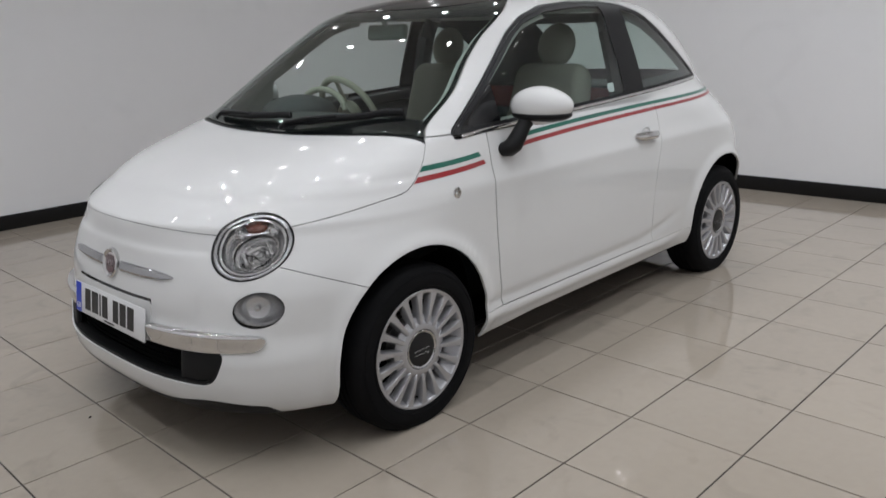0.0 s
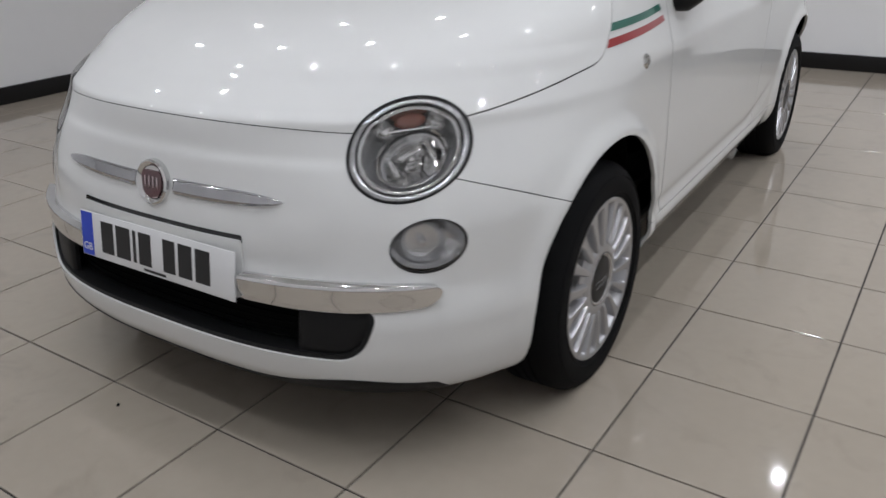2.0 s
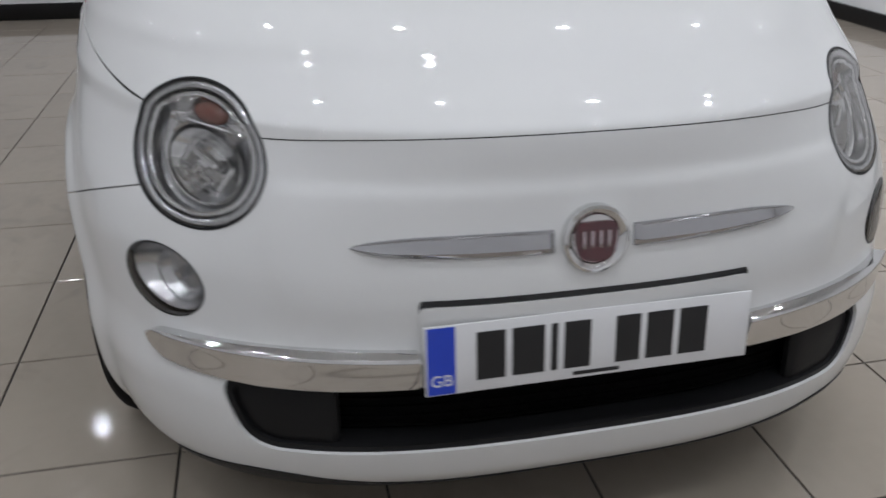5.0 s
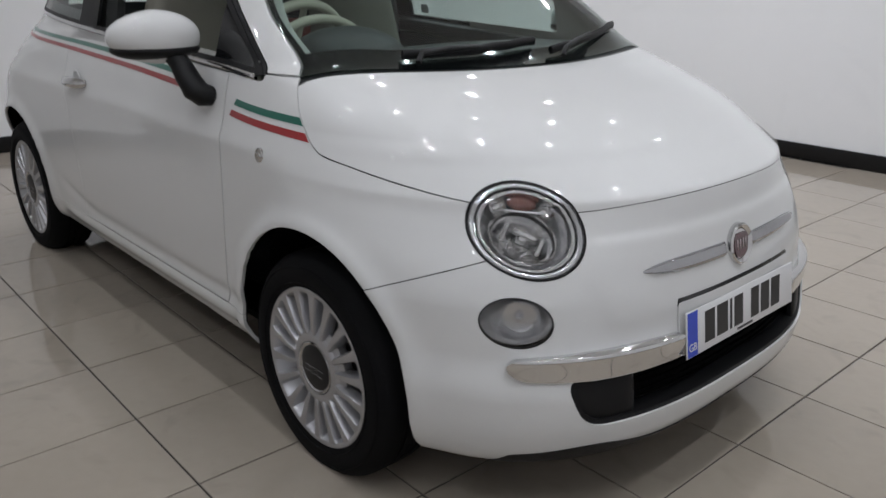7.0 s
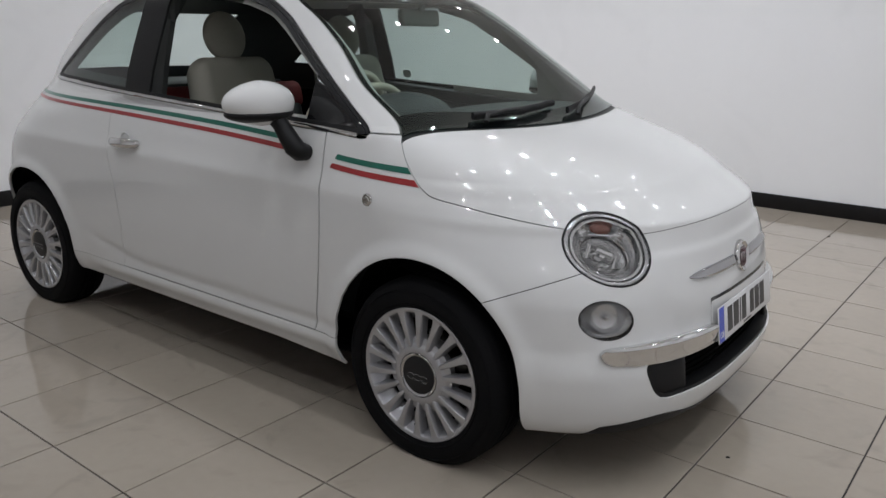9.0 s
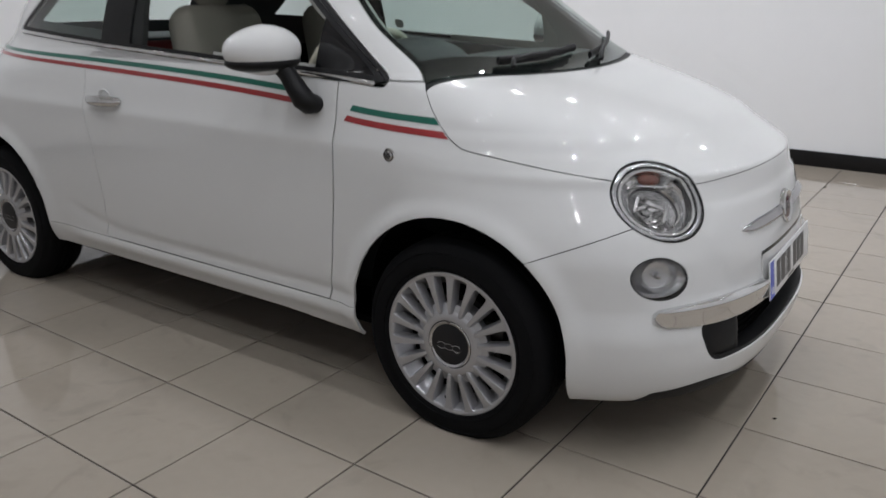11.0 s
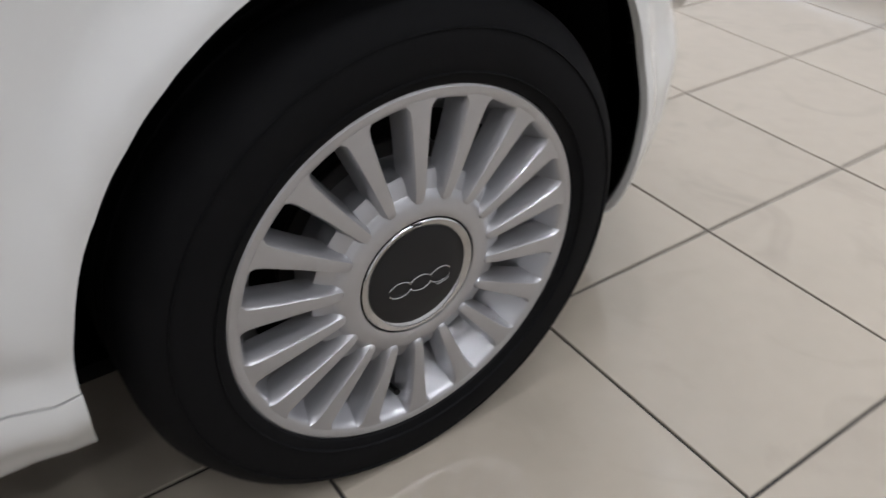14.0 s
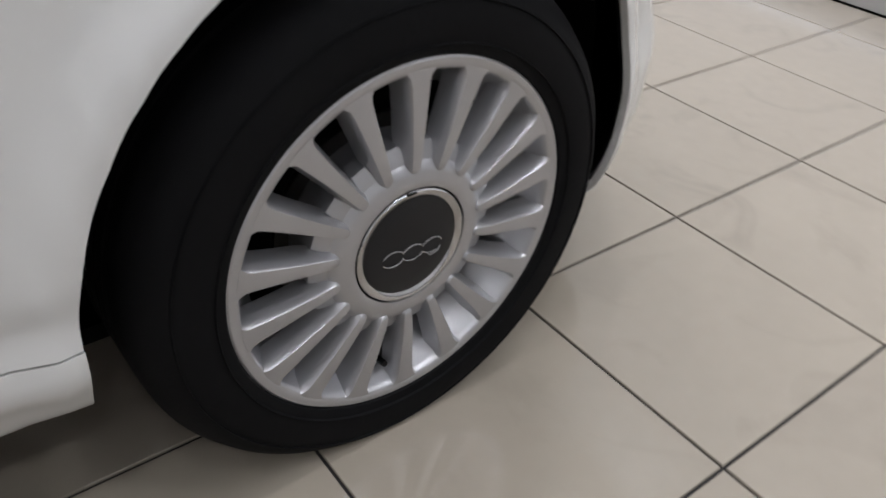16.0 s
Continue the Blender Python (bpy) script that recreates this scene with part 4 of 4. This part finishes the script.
# crumbs of dirt on the tiles
for dx, dy, size in ((.762, -.185, .0055), (.35, 3.10, .008), (-1.30, 2.02, .007), (.05, -1.32, .003)):
    grit = bmesh.new()
    bmesh.ops.create_icosphere(grit, subdivisions=2, radius=size, matrix=pose(dx, dy, size * .35, 0, 0, 40) @ Matrix.Diagonal((1.4, .7, .4, 1)))
    for v in grit.verts:
        v.co += Vector(noise.noise_vector(v.co * 400)) * size * .25
    tagged(part("dirt_crumb", grit, DARK, smooth=0), "small dark crumb of dirt on the floor tiles", "dirt", "crumbs on the floor")

# ---- cabin ----
part("cabin_floor", box(2.5, 1.36, .02, 0, pose(-1.35, 0, .34)), DARK, car, smooth=0)
dash = bmesh.new()
prof = [(.02, .96), (-.20, 1.005), (-.34, 1.012), (-.42, .985), (-.45, .92), (-.44, .78), (-.38, .60), (.02, .55)]
rows = []
for y in np.linspace(-.66, .66, 25):
    rows.append([dash.verts.new((x + .06 * (y / .66) ** 2 * (-.6 if x > -.3 else .3), y, z - .025 * (y / .66) ** 2)) for x, z in prof])
for p, q in zip(rows, rows[1:]):
    for i in range(len(prof) - 1):
        dash.faces.new((p[i], p[i + 1], q[i + 1], q[i]))
dash = part("dashboard", dash, DASH, car, "dark grey dashboard top", smooth=50)
part("dash_fascia", box(.02, 1.26, .10, .02, pose(-.452, 0, .88, 0, -6, 0)), IVORY, dash, "ivory dashboard fascia")
binnacle = bmesh.new()
bmesh.ops.create_uvsphere(binnacle, u_segments=32, v_segments=16, radius=1, matrix=pose(-.42, -.36, .99) @ Matrix.Diagonal((.17, .165, .080, 1)))
part("instrument_hood", binnacle, DASH, dash, smooth=60)
hoodlip = tube([(-.56, -.36 + .155 * math.cos(a), .995 + .088 * math.sin(a)) for a in np.linspace(0, math.pi, 20)], .014, 10)
part("instrument_rim", hoodlip, IVORY, dash, "ivory instrument hood rim", smooth=60)
column = Matrix.Translation((-.72, -.36, .962)) @ Matrix.Rotation(radians(-64), 4, "Y")
wheelbm = bmesh.new()
n1, n2 = 48, 10
ringv = [[wheelbm.verts.new(column @ Vector(((.180 + .0155 * math.cos(2 * math.pi * j / n2)) * math.cos(2 * math.pi * i / n1), (.180 + .0155 * math.cos(2 * math.pi * j / n2)) * math.sin(2 * math.pi * i / n1), .0155 * math.sin(2 * math.pi * j / n2)))) for j in range(n2)] for i in range(n1)]
for i in range(n1):
    for j in range(n2):
        wheelbm.faces.new((ringv[i][j], ringv[(i + 1) % n1][j], ringv[(i + 1) % n1][(j + 1) % n2], ringv[i][(j + 1) % n2]))
steer = part("steering_wheel", wheelbm, IVORY, car, "ivory steering wheel rim", smooth=60)
part("steering_boss", lathe([(0, .03), (.05, .026), (.062, .005), (.05, -.03)], 32, "z", column), IVORY, steer)
for a in (0, 150, 210):
    d = column @ Vector((.055 * math.cos(radians(a)), .055 * math.sin(radians(a)), 0)), column @ Vector((.175 * math.cos(radians(a)), .175 * math.sin(radians(a)), 0))
    part("steering_spoke", tube(d, .013, 8, flat=.6), IVORY, steer)


def seat(x, y, mat, tall=True):
    base = part("front_seat" if tall else "rear_seat", box(.50, .48, .16, .06, pose(x + .20, y, .47, 0, -6, 0), 4), mat, car, "pale cloth seat with a round headrest" if tall else "dark rear seat with a red upper part")
    back = box(.13, .50, .70 if tall else .54, .06, pose(x - .09, y, .815 if tall else .70, 0, -14, 0), 4)
    for v in back.verts:
        v.co.y = y + (v.co.y - y) * (1 - 1.5 * max(0, v.co.z - .96))
    part("backrest", back, mat, base)
    if not tall:
        part("red_bolster", box(.15, .52, .15, .05, pose(x - .145, y, .915, 0, -14, 0), 4), SEATRED, base, "red upper part of the rear seat")
    if tall:
        rest = bmesh.new()
        bmesh.ops.create_uvsphere(rest, u_segments=32, v_segments=20, radius=1, matrix=pose(x - .195, y, 1.238, 0, -14, 0) @ Matrix.Diagonal((.05, .100, .104, 1)))
        part("headrest", rest, mat, base, "round padded headrest", smooth=60)
        for k in (-1, 1):
            part("headrest_post", tube([(x - .165, y + .05 * k, 1.0), (x - .185, y + .05 * k, 1.10)], .007, 8), CHROME, base)
    return base


seat(-1.22, .35, SEATGREY)
seat(-1.22, -.35, SEATGREY)
seat(-1.86, .32, DASH, False)
seat(-1.86, -.32, DASH, False)
part("parcel_shelf", box(.50, 1.05, .02, .005, pose(-2.32, 0, .99)), DASH, car)
glass_m = pose(-.655, 0, 1.325, 0, -8, 0)
rear_mirror = part("rear_view_mirror", box(.030, .235, .066, .014, glass_m, 3), GREYPLASTIC, car, "grey interior mirror")
part("mirror_stalk", tube([(-.65, 0, 1.35), (-.63, 0, 1.385), (-.62, 0, 1.40)], .012, 8), GREYPLASTIC, rear_mirror)
part("interior_mirror_glass", box(.003, .215, .052, .001, glass_m @ pose(-.016, 0, 0)), MIRROR, rear_mirror)
for s in (1, -1):
    FLIP = Matrix.Diagonal((1, s, 1, 1))
    part("inner_pillar", tube([FLIP @ Vector(p) for p in ((-1.49, .66, .95), (-1.49, .62, 1.15), (-1.49, .58, 1.30), (-1.49, .52, 1.39))], .045, 8), DASH, car)
    part("door_lining", box(1.05, .03, .42, .012, FLIP @ pose(-.95, .71, .74)), DASH, car)
    part("door_cap", box(1.02, .05, .06, .02, FLIP @ pose(-.96, .70, .962, 0, 3, 0)), DASH, car)
    panel("front_pillar_lining", [.02 - SCREEN, np.maximum(-SIDEGLASS + .026, SX + .515), SZ - .975, SX + 1.0, 1.42 - SZ], LINING, car, "pale inner pillar lining", sides="left" if s > 0 else "right", out=-.030, depth=.001, gap=0)
    panel("rear_pillar_lining", [-(SX + 1.55), -SIDEGLASS + .05, SZ - .95, 1.43 - SZ, -REARGLASS], DASH, car, "dark grey rear pillar lining", sides="left" if s > 0 else "right", out=-.022, depth=.001, gap=0)
